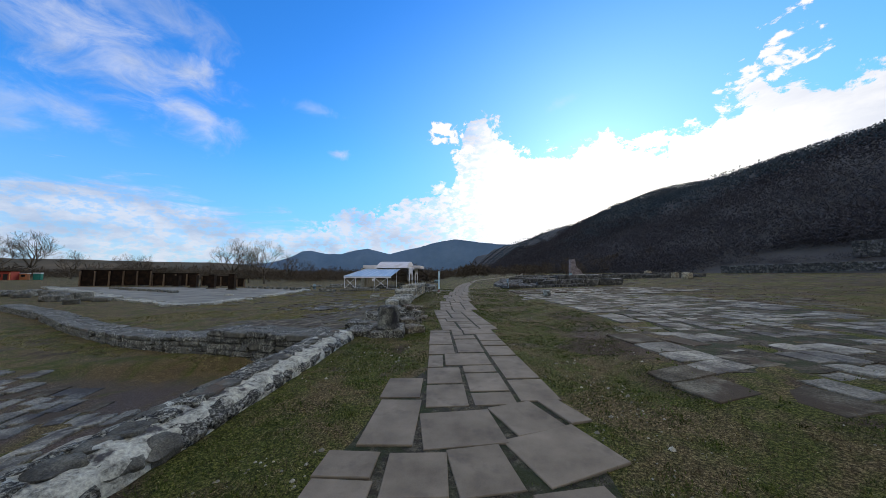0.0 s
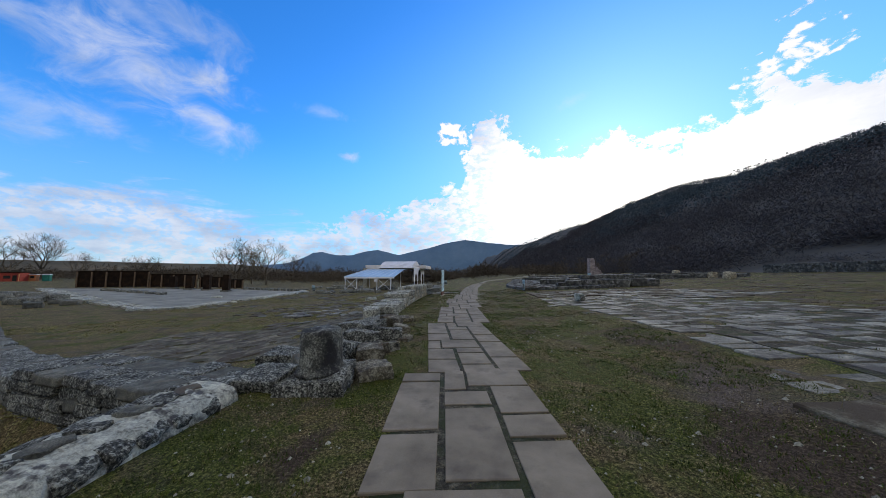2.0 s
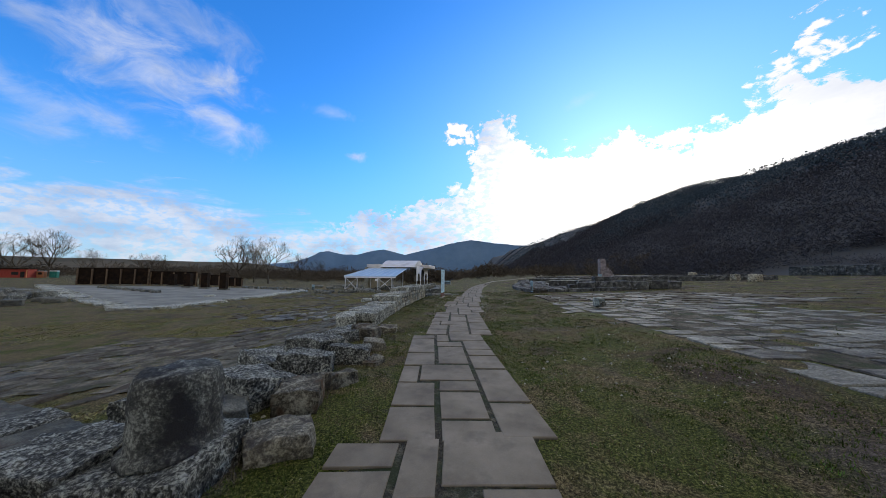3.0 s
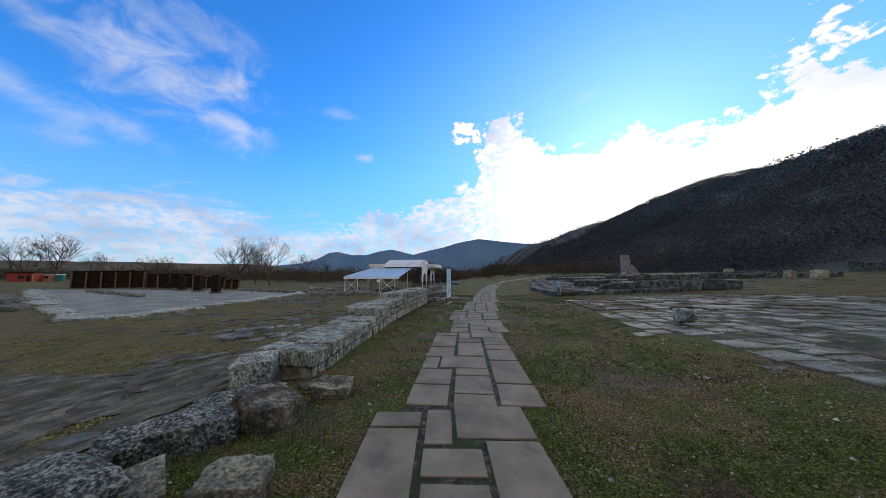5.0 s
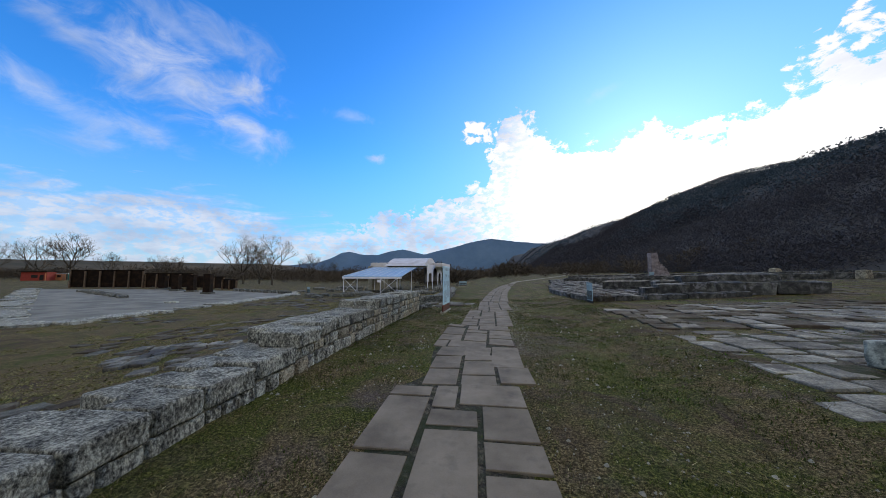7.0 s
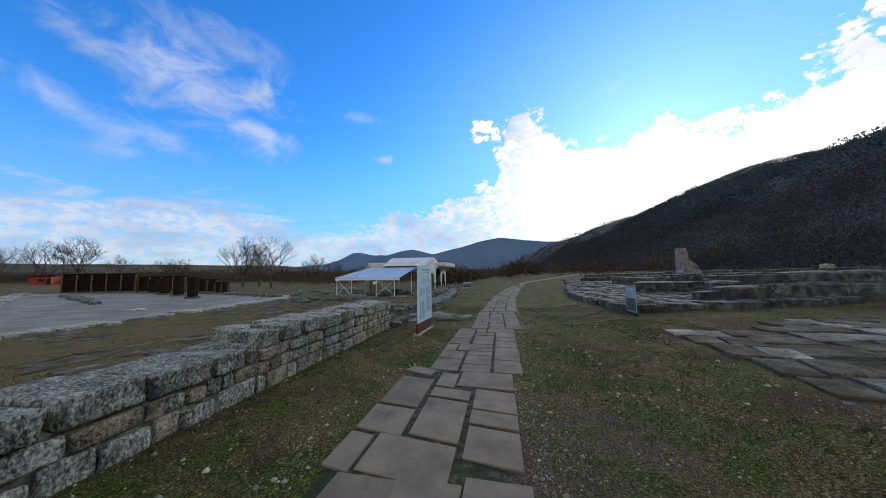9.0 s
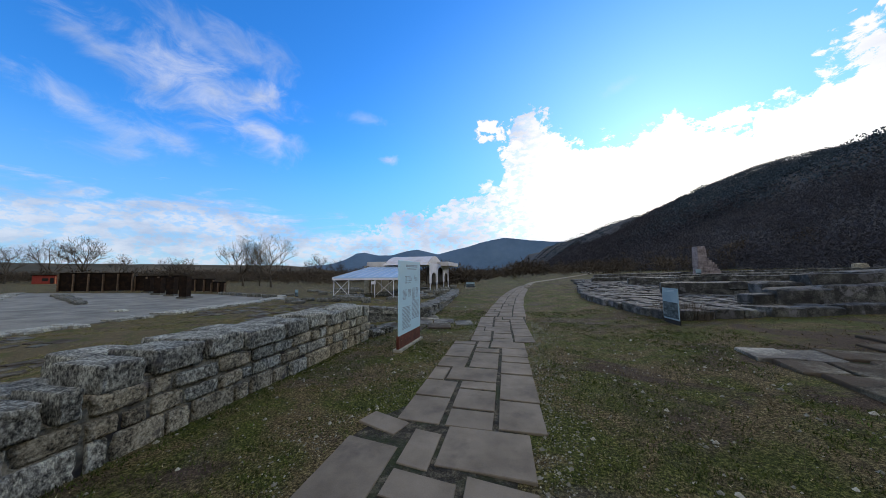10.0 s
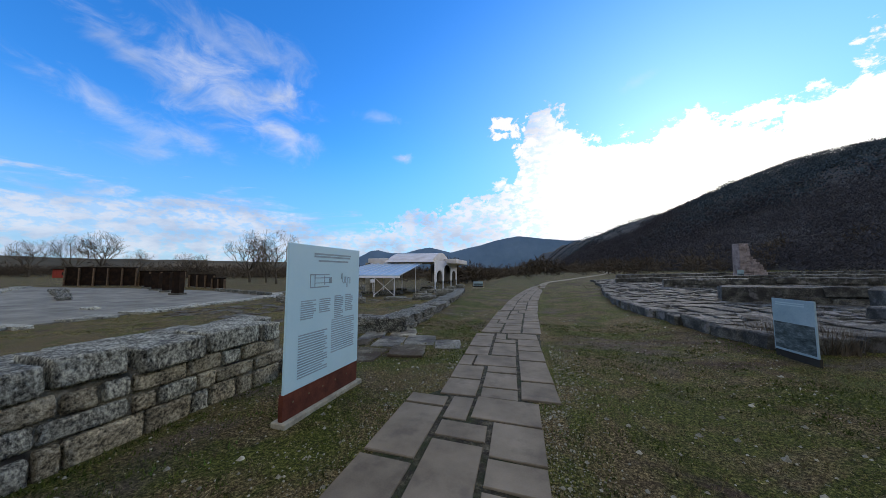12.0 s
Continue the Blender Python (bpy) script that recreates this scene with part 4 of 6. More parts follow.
def column_drum(x, y):
    bm = bmesh.new()
    n, rows = 28, 14
    rings = []
    for j in range(rows + 1):
        z = 0.64 * j / rows
        rr = 0.335 + (0.05 if j < 2 else 0.0) - (0.045 * (j / rows) ** 7) - 0.02 * math.sin(j / rows * 3.1)
        ring = []
        for k in range(n):
            a = 2 * math.pi * k / n
            d = 1 + 0.05 * noise.noise((math.cos(a) * 1.5, math.sin(a) * 1.5, z * 2)) + 0.035 * noise.noise((math.cos(a) * 6, math.sin(a) * 6, z * 9))
            ring.append(bm.verts.new((math.cos(a) * rr * d, math.sin(a) * rr * d, z + 0.03 * noise.noise((math.cos(a) * 3, math.sin(a) * 3, z)))))
        rings.append(ring)
    for j in range(rows):
        for k in range(n):
            bm.faces.new((rings[j][k], rings[j][(k + 1) % n], rings[j + 1][(k + 1) % n], rings[j + 1][k]))
    c = bm.verts.new((0.02, 0, 0.64))
    for k in range(n):
        bm.faces.new((rings[-1][k], rings[-1][(k + 1) % n], c))
    bm.faces.new(rings[0][::-1])
    me = bpy.data.meshes.new("column_drum")
    bm.to_mesh(me)
    bm.free()
    me.materials.append(M_drum)
    me.polygons.foreach_set("use_smooth", [True] * len(me.polygons))
    ob = new("column_drum", me)
    ob.matrix_basis = pose(x, y, 0.19, 1, -2, 20)
    tagged(ob, "broken grey column drum standing on rough stones", "column")


column_drum(-2.33, 9.1)
STONES = (  # x, y, sx, sy, sz, turn, kind
    (-2.30, 9.0, 0.98, 0.80, 0.27, 6, "d"), (-1.62, 9.45, 0.80, 0.55, 0.30, 28, "w"), (-3.12, 9.0, 0.72, 0.70, 0.26, -5, "d"), (-3.80, 9.0, 0.62, 0.80, 0.25, 4, "d"), (-2.75, 9.75, 0.8, 0.6, 0.27, 40, "r"),
    (-2.0, 10.35, 0.75, 0.6, 0.42, 20, "b"), (-2.75, 10.5, 0.9, 0.7, 0.40, -20, "d"), (-3.5, 10.2, 0.9, 0.7, 0.32, 5, "d"), (-1.85, 11.2, 0.6, 0.5, 0.30, 60, "b"), (-2.55, 11.5, 0.8, 0.6, 0.42, 12, "d"),
    (-3.3, 11.6, 0.9, 0.65, 0.36, -30, "d"), (-2.2, 12.35, 0.75, 0.55, 0.34, 15, "d"), (-3.1, 12.75, 0.95, 0.7, 0.40, -18, "d"), (-1.65, 12.2, 0.5, 0.36, 0.2, 70, "b"), (-3.85, 13.1, 0.62, 0.5, 0.26, 24, "d"),
    (-2.0, 13.3, 0.62, 0.48, 0.34, 25, "w"), (-2.62, 14.42, 0.58, 0.50, 0.37, -20, "m"), (-3.0, 13.95, 0.74, 0.52, 0.34, 38, "d"), (-3.55, 13.75, 0.6, 0.46, 0.28, 52, "d"), (-2.28, 15.36, 0.66, 0.50, 0.30, 12, "w"), (-1.95, 14.75, 0.16, 0.13, 0.08, 10, "w"), (-2.75, 13.15, 0.6, 0.5, 0.28, -40, "w"),
    (-3.15, 15.1, 0.5, 0.4, 0.16, 30, "d"), (-2.72, 15.55, 0.34, 0.3, 0.14, 60, "b"), (-3.2, 14.45, 0.66, 0.55, 0.24, 42, "d"), (-3.72, 14.75, 0.5, 0.42, 0.14, 15, "d"))
for k, (x, y, sx, sy, sz, rz, kind) in enumerate(STONES):
    if kind in "bw":
        sx, sy, sz = sx * 0.74, sy * 0.76, sz * 0.8
    mat, lab = {"d": (M_dark_stone, "dark lichen-covered fallen stone block"), "b": (M_brown_stone, "brown weathered fallen stone in the grass"), "r": (M_rubble, "grey rubble stone beside the mortared wall"),
                "w": (M_tan_stone, "tan brown squared stone lying in grass"), "m": (M_brown_stone, "round boulder covered in rusty brown moss")}[kind]
    stone("stone_block" if kind != "m" else "boulder", lab, x, y, sx, sy, sz, rz, mat, k + 1, group="fallen stones along the path", amp=0.06, round_=0.36 if kind == "m" else 0.10, cuts=12, tilt=(R.uniform(-6, 6), R.uniform(-6, 6)))
for k, (x, y, s) in enumerate(((-3.6, 30.3, 0.5), (-3.3, 30.0, 0.35), (-4.0, 30.6, 0.6), (-3.2, 30.5, 0.4), (-4.3, 30.9, 0.5))):
    stone("stone_block", "dark rubble stone at the broken end of the wall", x, y, s, s * 0.8, s * 0.55, k * 37, M_dark_stone, 60 + k, group="rubble at the wall end")

FLAGS = [rect_flag_mesh("flagstone", M_paving, R) for _ in range(12)]
FLAGS_DARK = [rect_flag_mesh("flagstone", M_rubble, R) for _ in range(6)] + [flag_mesh("flagstone", M_rubble, R) for _ in range(4)]
FLAGS_RUIN = [rect_flag_mesh("flagstone", M_ruin, R, 0.25) for _ in range(4)] + [flag_mesh("flagstone", M_ruin, R, 0.25) for _ in range(6)]
FLAGS_EARTH = [flag_mesh("flagstone", M_earthy, R) for _ in range(6)] + [rect_flag_mesh("flagstone", M_earthy, R) for _ in range(4)]


def flag_field(name, label, inside, x0, x1, y0, y1, cell, stock, lift, aspect=(0.8, 1.25), skip=0.0, limit=300, turn=0.0, h=0.12, loose=6, gap=0.05, rock=1.2):
    """Flagstones on a jittered grid; the nearest ones are parts, the rest one mesh."""
    floor = tagged(new(name), label, "paving", kind="structure")
    spots = []
    # courses run along y; each has its own width
    x = x0
    while x < x1:
        w = cell * R.uniform(0.65, 1.3)
        y = y0 + R.uniform(0, cell)
        while y < y1:
            l = cell * R.uniform(*aspect)
            bend = 0.12 * math.sin(y * 0.5 + x * 0.2)
            if inside(x + w / 2, y + l / 2) and R.random() > skip:
                spots.append((x + w / 2 + bend + R.uniform(-0.03, 0.03), y + l / 2, (w - gap) * R.uniform(0.88, 1.03), (l - gap) * R.uniform(0.9, 1.03)))
            y += l
        x += w
    spots.sort(key=lambda s: s[0] ** 2 + 0.05 * s[1] ** 2 if s[0] > 0 else abs(s[0]))
    vs, fs = [], []
    for n, (x, y, w, l) in enumerate(spots):
        z = gz(x, y) + lift + R.uniform(-0.02, 0.02)
        sx = math.degrees(math.atan((gz(x + 0.4, y) - gz(x - 0.4, y)) / 0.8))
        flip = R.choice((-1, 1))
        m = pose(x, y, z, R.uniform(-rock, rock), -sx + R.uniform(-rock, rock), turn + R.uniform(-loose, loose)) @ Matrix.Diagonal((w * flip, l * flip, 1, 1))
        me = R.choice(stock)
        if n < limit:
            part_mesh("flagstone", me, floor, m)
        else:
            o = len(vs)
            vs += [m @ v.co for v in me.vertices]
            fs += [tuple(o + i for i in p.vertices) for p in me.polygons]
    if vs:
        tagged(part_mesh("far_flagstones", mesh("far_flagstones", vs, fs, stock[0].materials[0]), floor), kind="stuff")
    return floor


def poly_in(pts):
    def f(x, y):
        c = False
        for (xa, ya), (xb, yb) in zip(pts, pts[1:] + pts[:1]):
            if (ya > y) != (yb > y) and x < (xb - xa) * (y - ya) / (yb - ya) + xa:
                c = not c
        return c
    return f


def bank(name, label, pts, lift, mat, parent_kind="structure"):
    """A shallow raised bed under paving: a polygon with a rim that drops into the ground."""
    bm = bmesh.new()
    top = [bm.verts.new((x, y, gz(x, y) + lift)) for x, y in pts]
    low = [bm.verts.new((x, y, gz(x, y) - 0.3)) for x, y in pts]
    bm.faces.new(top)
    n = len(pts)
    for k in range(n):
        bm.faces.new((low[k], low[(k + 1) % n], top[(k + 1) % n], top[k]))
    bmesh.ops.recalc_face_normals(bm, faces=bm.faces)
    me = bpy.data.meshes.new(name)
    bm.to_mesh(me)
    bm.free()
    me.materials.append(mat)
    return tagged(new(name, me), label, "ground", kind=parent_kind)


# near court paving on the hill side of the path
P1 = [(3.15, 3.7), (3.35, 4.6), (3.5, 6.0), (3.75, 7.6), (4.5, 8.6), (4.85, 10.2), (5.1, 12.5), (4.8, 15.0), (4.7, 16.6), (4.8, 18.6), (4.0, 19.4), (4.35, 21.0), (4.5, 23.0), (4.6, 24.1), (7.5, 24.6), (11, 23.5), (13.5, 20), (14, 14), (12.5, 8), (10, 5), (6, 3.6)]
in1 = poly_in(P1)
flag_field("paving_hillside_court", "worn pale paving slabs with grass in the joints", lambda x, y: in1(x, y) and y > 8.4 - 0.35 * (x - 5) and noise.noise((x * 0.55, y * 0.55, 2)) + 0.5 * noise.noise((x * 1.6, y * 1.6, 3)) > -0.52 + 0.03 * max(0, x - 8), 3, 14.5, 3.5, 24.6, 0.70, FLAGS, 0.016, (0.5, 1.15), 0.09, 300, 3, loose=4, gap=0.06)
flag_field("paving_court_corner", "large cracked earth-stained slabs almost level with the turf", lambda x, y: in1(x, y) and y <= 8.4 - 0.35 * (x - 5) and noise.noise((x * 0.5, y * 0.5, 6)) > -0.5, 3.1, 12, 3.6, 9.6, 0.8, FLAGS_EARTH[6:] + FLAGS[:3], 0.012, (0.7, 1.3), 0.06, 200, 12, loose=6, gap=0.04)
bank("court_bed", "dark soil under the paving", [(x + (1.0 if x < 6 else -0.4), y + (1.6 if y < 6 else -0.5)) for x, y in P1], 0.006, M_soil)
P2 = [(4.5, 24.1), (4.25, 25.0), (4.4, 26.0), (4.2, 26.9), (4.35, 28.4), (5.8, 28.9), (9, 30.5), (17, 31), (19, 24), (13, 21), (8, 24.6)]
in2 = poly_in(P2)
flag_field("paving_terrace", "large dark uneven paving slabs", lambda x, y: in2(x, y), 3.5, 19, 21, 31, 0.92, FLAGS_EARTH[6:] + FLAGS[:4], 0.05, (0.75, 1.2), 0.04, 120, -12, loose=4, gap=0.04, rock=1.0)
P3 = [(5.45, 32.7), (5.1, 36.0), (4.9, 40.0), (5.8, 46), (7.5, 54), (10, 70), (19, 72), (17, 50), (14, 34.6), (8, 33.3)]
bank("terrace_bed", "dark soil under the terrace paving", [(x + (0.5 if x < 8 else -0.5), y + (0.5 if y < 25 else -0.5)) for x, y in P2], -0.004, M_soil)
in3 = poly_in(P3)
flag_field("paving_ruin", "broken grey rubble floor of the ruin", lambda x, y: in3(x, y), 4.5, 19, 32.6, 72, 0.72, FLAGS_RUIN, 0.25, (0.6, 1.5), 0.14, 200, 10, loose=22, rock=4.5)
bank("ruin_bed", "dark earth and rubble under the ruin floor", P3, 0.20, M_ruin)
edge = tagged(new("wall_ruin_edge"), "low dark edge of squared blocks round the ruin floor", "wall", kind="structure")
for (xa, ya), (xb, yb) in ((P3[0], P3[1]), (P3[1], P3[2]), (P3[2], P3[3]), (P3[3], P3[4]), (P3[9], P3[0]), (P3[8], P3[9])):
    ln, p = math.hypot(xb - xa, yb - ya), 0.0
    while p < ln - 0.2:
        l = min(R.uniform(0.55, 1.2), ln - p)
        f = (p + l / 2) / ln
        x, y = xa + (xb - xa) * f, ya + (yb - ya) * f
        piece(R.choice(BLOCKS_RUIN), edge, x, y, gz(x, y) + 0.06 + R.uniform(-0.03, 0.03), l - 0.03, R.uniform(0.45, 0.7), 0.42, math.degrees(math.atan2(yb - ya, xb - xa)) + R.uniform(-3, 3), tilt=1.5)
        p += l
in8 = lambda x, y: not (in1(x, y) or in2(x, y) or in3(x, y)) and x > 6 and noise.noise((x * 0.22, y * 0.22, 70)) > 0.02
flag_field("paving_slope_remains", "scattered flat stones in the grass of the slope", in8, 6, 44, 4, 60, 0.8, FLAGS_EARTH, 0.015, (0.7, 1.6), 0.72, 150, 0, loose=30)
# flat slabs left of the path
in4 = poly_in([(-3.4, 30.7), (-2.0, 31.2), (-1.0, 32.0), (-0.65, 33.3), (-1.9, 33.7), (-4.3, 33.3), (-4.4, 31.0)])
flag_field("paving_crossing", "flat grey stones crossing from the wall to the path", in4, -4.6, -0.6, 30.6, 33.8, 0.85, FLAGS_EARTH[6:] + FLAGS[:5], 0.02, (0.8, 1.5), 0.03, 300, 14, gap=0.03)
in5 = poly_in([(-5.3, 3.0), (-5.6, 5.0), (-7.6, 6.6), (-13, 8.6), (-18, 10), (-16, 3), (-8, 1)])
flag_field("paving_sunken_court", "flat paving stones in the sunken court", in5, -18, -5, 1, 10, 0.5, FLAGS[:7] + FLAGS_EARTH[6:8], 0.03, (0.8, 1.9), 0.2, 200, 15, gap=0.04)
def sheet(name, label, inside, x0, x1, y0, y1, step, lift, mat):
    """A thin layer that follows the ground inside an outline."""
    at, vs, fs = {}, [], []
    nx, ny = int((x1 - x0) / step), int((y1 - y0) / step)
    for i in range(nx):
        for j in range(ny):
            if not inside(x0 + (i + 0.5) * step, y0 + (j + 0.5) * step):
                continue
            quad = []
            for k in ((i, j), (i + 1, j), (i + 1, j + 1), (i, j + 1)):
                if k not in at:
                    x, y = x0 + k[0] * step, y0 + k[1] * step
                    at[k] = len(vs)
                    vs.append((x, y, gzr(x, y) + lift))
                quad.append(at[k])
            fs.append(tuple(quad))
    return tagged(new(name, mesh(name, vs, fs, mat, True)), label, "ground", kind="structure")


dig = poly_in([(-4.5, 11.5), (-4.7, 20.5), (-6.2, 20.6), (-7.6, 18.6), (-10.5, 18.2), (-14, 18.4), (-13.5, 14), (-9, 12)])
sheet("dig_bed", "bare brown soil of the old digging", lambda x, y: dig(x, y) and noise.noise((x * 0.9, y * 0.9, 66)) > -0.35, -14, -4.4, 11.4, 20.8, 0.2, 0.022, M_dig)
in9 = poly_in([(-6.0, 20.6), (-6.6, 23.4), (-9.6, 25.6), (-13.2, 25.2), (-12.4, 23.0), (-9.2, 21.6)])
flag_field("paving_foundation", "pale broken foundation stones lying in the lawn", lambda x, y: in9(x, y) and noise.noise((x * 0.6, y * 0.6, 77)) > -0.2, -13.5, -5.8, 20.4, 25.8, 0.46, FLAGS[:8], 0.09, (0.6, 1.9), 0.34, 140, 28, loose=12, rock=3.0)
in10 = poly_in([(-5.4, 13), (-5.2, 18.2), (-8, 18.0), (-12.5, 18.0), (-13.5, 14.5), (-9, 12.8)])
flag_field("paving_dig", "cracked flat slabs showing through the soil", in10, -13.5, -5, 12.6, 18.4, 0.8, FLAGS_EARTH, 0.02, (0.8, 1.9), 0.22, 120, 16, loose=10, gap=0.04, rock=2.0)
near_dig = poly_in([(-4.9, 9.6), (-4.9, 21), (-7.5, 22.5), (-12.5, 17), (-12, 11)])
mid_dig = poly_in([(-8.5, 22), (-6.5, 31), (-15.5, 31.5), (-17.5, 25.5)])
in6 = lambda x, y: near_dig(x, y) or mid_dig(x, y) or (y > 31 and noise.noise((x * 0.2, y * 0.12, 9)) > 0.08)
flag_field("paving_lawn_remains", "scattered flat stones of old floors in the lawn", in6, -28, -4.9, 9.5, 54, 0.72, FLAGS_EARTH + FLAGS_DARK[:2], 0.035, (0.7, 1.8), 0.5, 290, 8, loose=25)


# ---------------------------------------------------------------- ruins on the hill side
def ruin_walls():
    for lab, pts, w, n in (("dark stone wall remains of the ruin", ((8.6, 40.6, 1.18), (14.2, 38.6, 1.25)), 1.1, 2), ("low dark wall of the ruin", ((10.5, 50.5, 1.25), (20.0, 48.0, 1.45)), 1.0, 2),
                           ("long low foundation wall of the ruin", ((14, 74, 1.35), (30, 72, 1.75), (47, 62, 2.2)), 1.4, 2), ("far foundation wall of the ruin", ((10, 60, 1.1), (22, 58, 1.5), (38, 48, 1.9)), 1.2, 1)):
        low_wall("wall_ruin", lab, pts, w, 0.0, n, BLOCKS_RUIN, (0.8, 1.9), M_ruin, 0.38)
    pile = tagged(empty("ruin_platform"), "massive stepped platform of dark squared blocks", "ruin")
    for x, y, z, sx, sy, sz, rz in ((10.4, 35.0, 0.78, 1.5, 1.0, 0.7, -8), (11.9, 35.3, 0.82, 1.5, 1.1, 0.74, -6), (13.5, 35.6, 0.88, 1.7, 1.4, 0.8, -8), (12.4, 36.2, 1.35, 1.8, 1.2, 0.5, -7), (14.2, 36.4, 1.42, 1.7, 1.3, 0.6, -5), (15.9, 36.4, 1.44, 1.6, 1.3, 0.6, -8),
                                    (9.3, 35.2, 0.66, 0.8, 0.8, 0.5, 6), (15.2, 35.8, 0.86, 1.6, 1.2, 0.72, -9), (16.8, 35.8, 0.9, 1.5, 1.2, 0.75, -4), (13.4, 37.4, 0.95, 2.2, 1.0, 0.9, 0), (11.2, 36.6, 0.9, 1.8, 1.0, 0.8, -5), (18.3, 36.2, 0.92, 1.4, 1.1, 0.7, -12)):
        piece(R.choice(BLOCKS_RUIN), pile, x, y, z, sx, sy, sz, rz, tilt=1.5)
    for k, (x, y, s) in enumerate(((7.4, 37.5, 0.5), (8.2, 36.3, 0.6), (6.4, 35.0, 0.6), (9.0, 44.5, 0.6), (7.6, 46.5, 0.7), (15.5, 42, 0.7), (17.5, 40, 0.6), (6.9, 40.6, 0.45))):
        stone("stone_block", "dark loose block among the ruins", x, y, s * 1.4, s, s * 0.6, k * 31, M_ruin, 90 + k, group="loose blocks of the ruin")
    # standing brick pier with a broken shoulder
    pier = tagged(empty("ruined_pier", 25.3, 67.4, gz(25.3, 67.4) - 0.1, 8), "tall broken pier of pale reddish masonry", "ruin")
    pier_blocks = [block_mesh("course", M_pier, 0.06, 0.05, R) for _ in range(4)]
    z = 0.0
    while z < 4.1:
        h = 0.3
        w = float(np.interp(z, (0, 0.6, 1.5, 2.3, 2.6, 4.1), (3.0, 2.8, 2.3, 1.5, 1.15, 0.95)))
        x = -0.75
        while x < -0.75 + w - 0.1:
            l = min(R.uniform(0.45, 0.8), -0.75 + w - x)
            if z < 3.6 or x < -0.2:
                piece(R.choice(pier_blocks), pier, x + l / 2 + 0.1 * z / 4, 0, z + h / 2, l, 1.0, h, R.uniform(-2, 2), "stone")
            x += l
        z += h
    # retaining wall at the foot of the hill
    low_wall("wall_retaining", "long grey retaining wall under the wooded hill", ((47.5, 56, 3.1), (49, 40, 3.2), (50.5, 24, 3.0), (51, 8, 2.8)), 1.2, 0.2, 4, BLOCKS_RUIN, (0.8, 1.6), M_ruin, 0.4)
    low_wall("wall_upper", "dark upper wall on the slope", ((55, 44, 6.2), (57, 30, 6.4), (58, 10, 6.2)), 1.2, 0.2, 4, BLOCKS_RUIN, (0.8, 1.8), M_ruin, 0.45)
    for x, y, s in ((34.5, 49.5, 1.0), (33.0, 45.0, 1.1), (40.5, 66.0, 1.1)):
        stone("stone_block", "pale squared stone block standing in the grass", x, y, s, s * 0.8, s * 0.85, 20, M_block_warm, x, group="pale blocks on the slope")
    # pale carved fragment on the paving
    frag = tagged(empty("carved_fragment", 5.85, 20.85, gz(5.85, 20.85) + 0.05, 14), "pale weathered marble fragment lying on the paving", "stone")
    part_mesh("carved_stone", rock_mesh("carved_stone", M_marble, 0.30, 0.38, 0.42, 3, 8, 0.05, 0.18), frag)
    bm = bmesh.new()
    add_tube(bm, (0.04, -0.29, 0.16), (0.04, -0.16, 0.16), 0.12, 0.12, 14)
    part("boss", bm, M_dark_stone, frag, "dark round boss")


M_pier = material("reddish_masonry", ((0.14, 0.118, 0.113), (0.27, 0.232, 0.222), (0.39, 0.345, 0.335)), 2, 30, 0.9, 0.6, 0.02, vary=0.08, cast=(1, 1, 1))
M_marble = material("weathered_marble", ((0.05, 0.06, 0.065), (0.22, 0.24, 0.25), (0.50, 0.52, 0.53)), 6, 50, 0.8, 0.6, 0.02, spots=(0.06, 0.075, 0.075), spot_scale=5, vary=0.0)
ruin_walls()


# ---------------------------------------------------------------- signs
def bars(bm, x0, x1, z0, z1, lines, y, rag=0.15, gap=0.45):
    h = (z1 - z0) / lines
    for k in range(lines):
        e = x1 - (x1 - x0) * (R.uniform(0, rag) if R.random() < 0.4 else R.uniform(0, 0.03))
        za = z1 - (k + 1) * h + h * gap / 2
        add_box(bm, x0, e, y - 0.0015, y, za, za + h * (1 - gap))


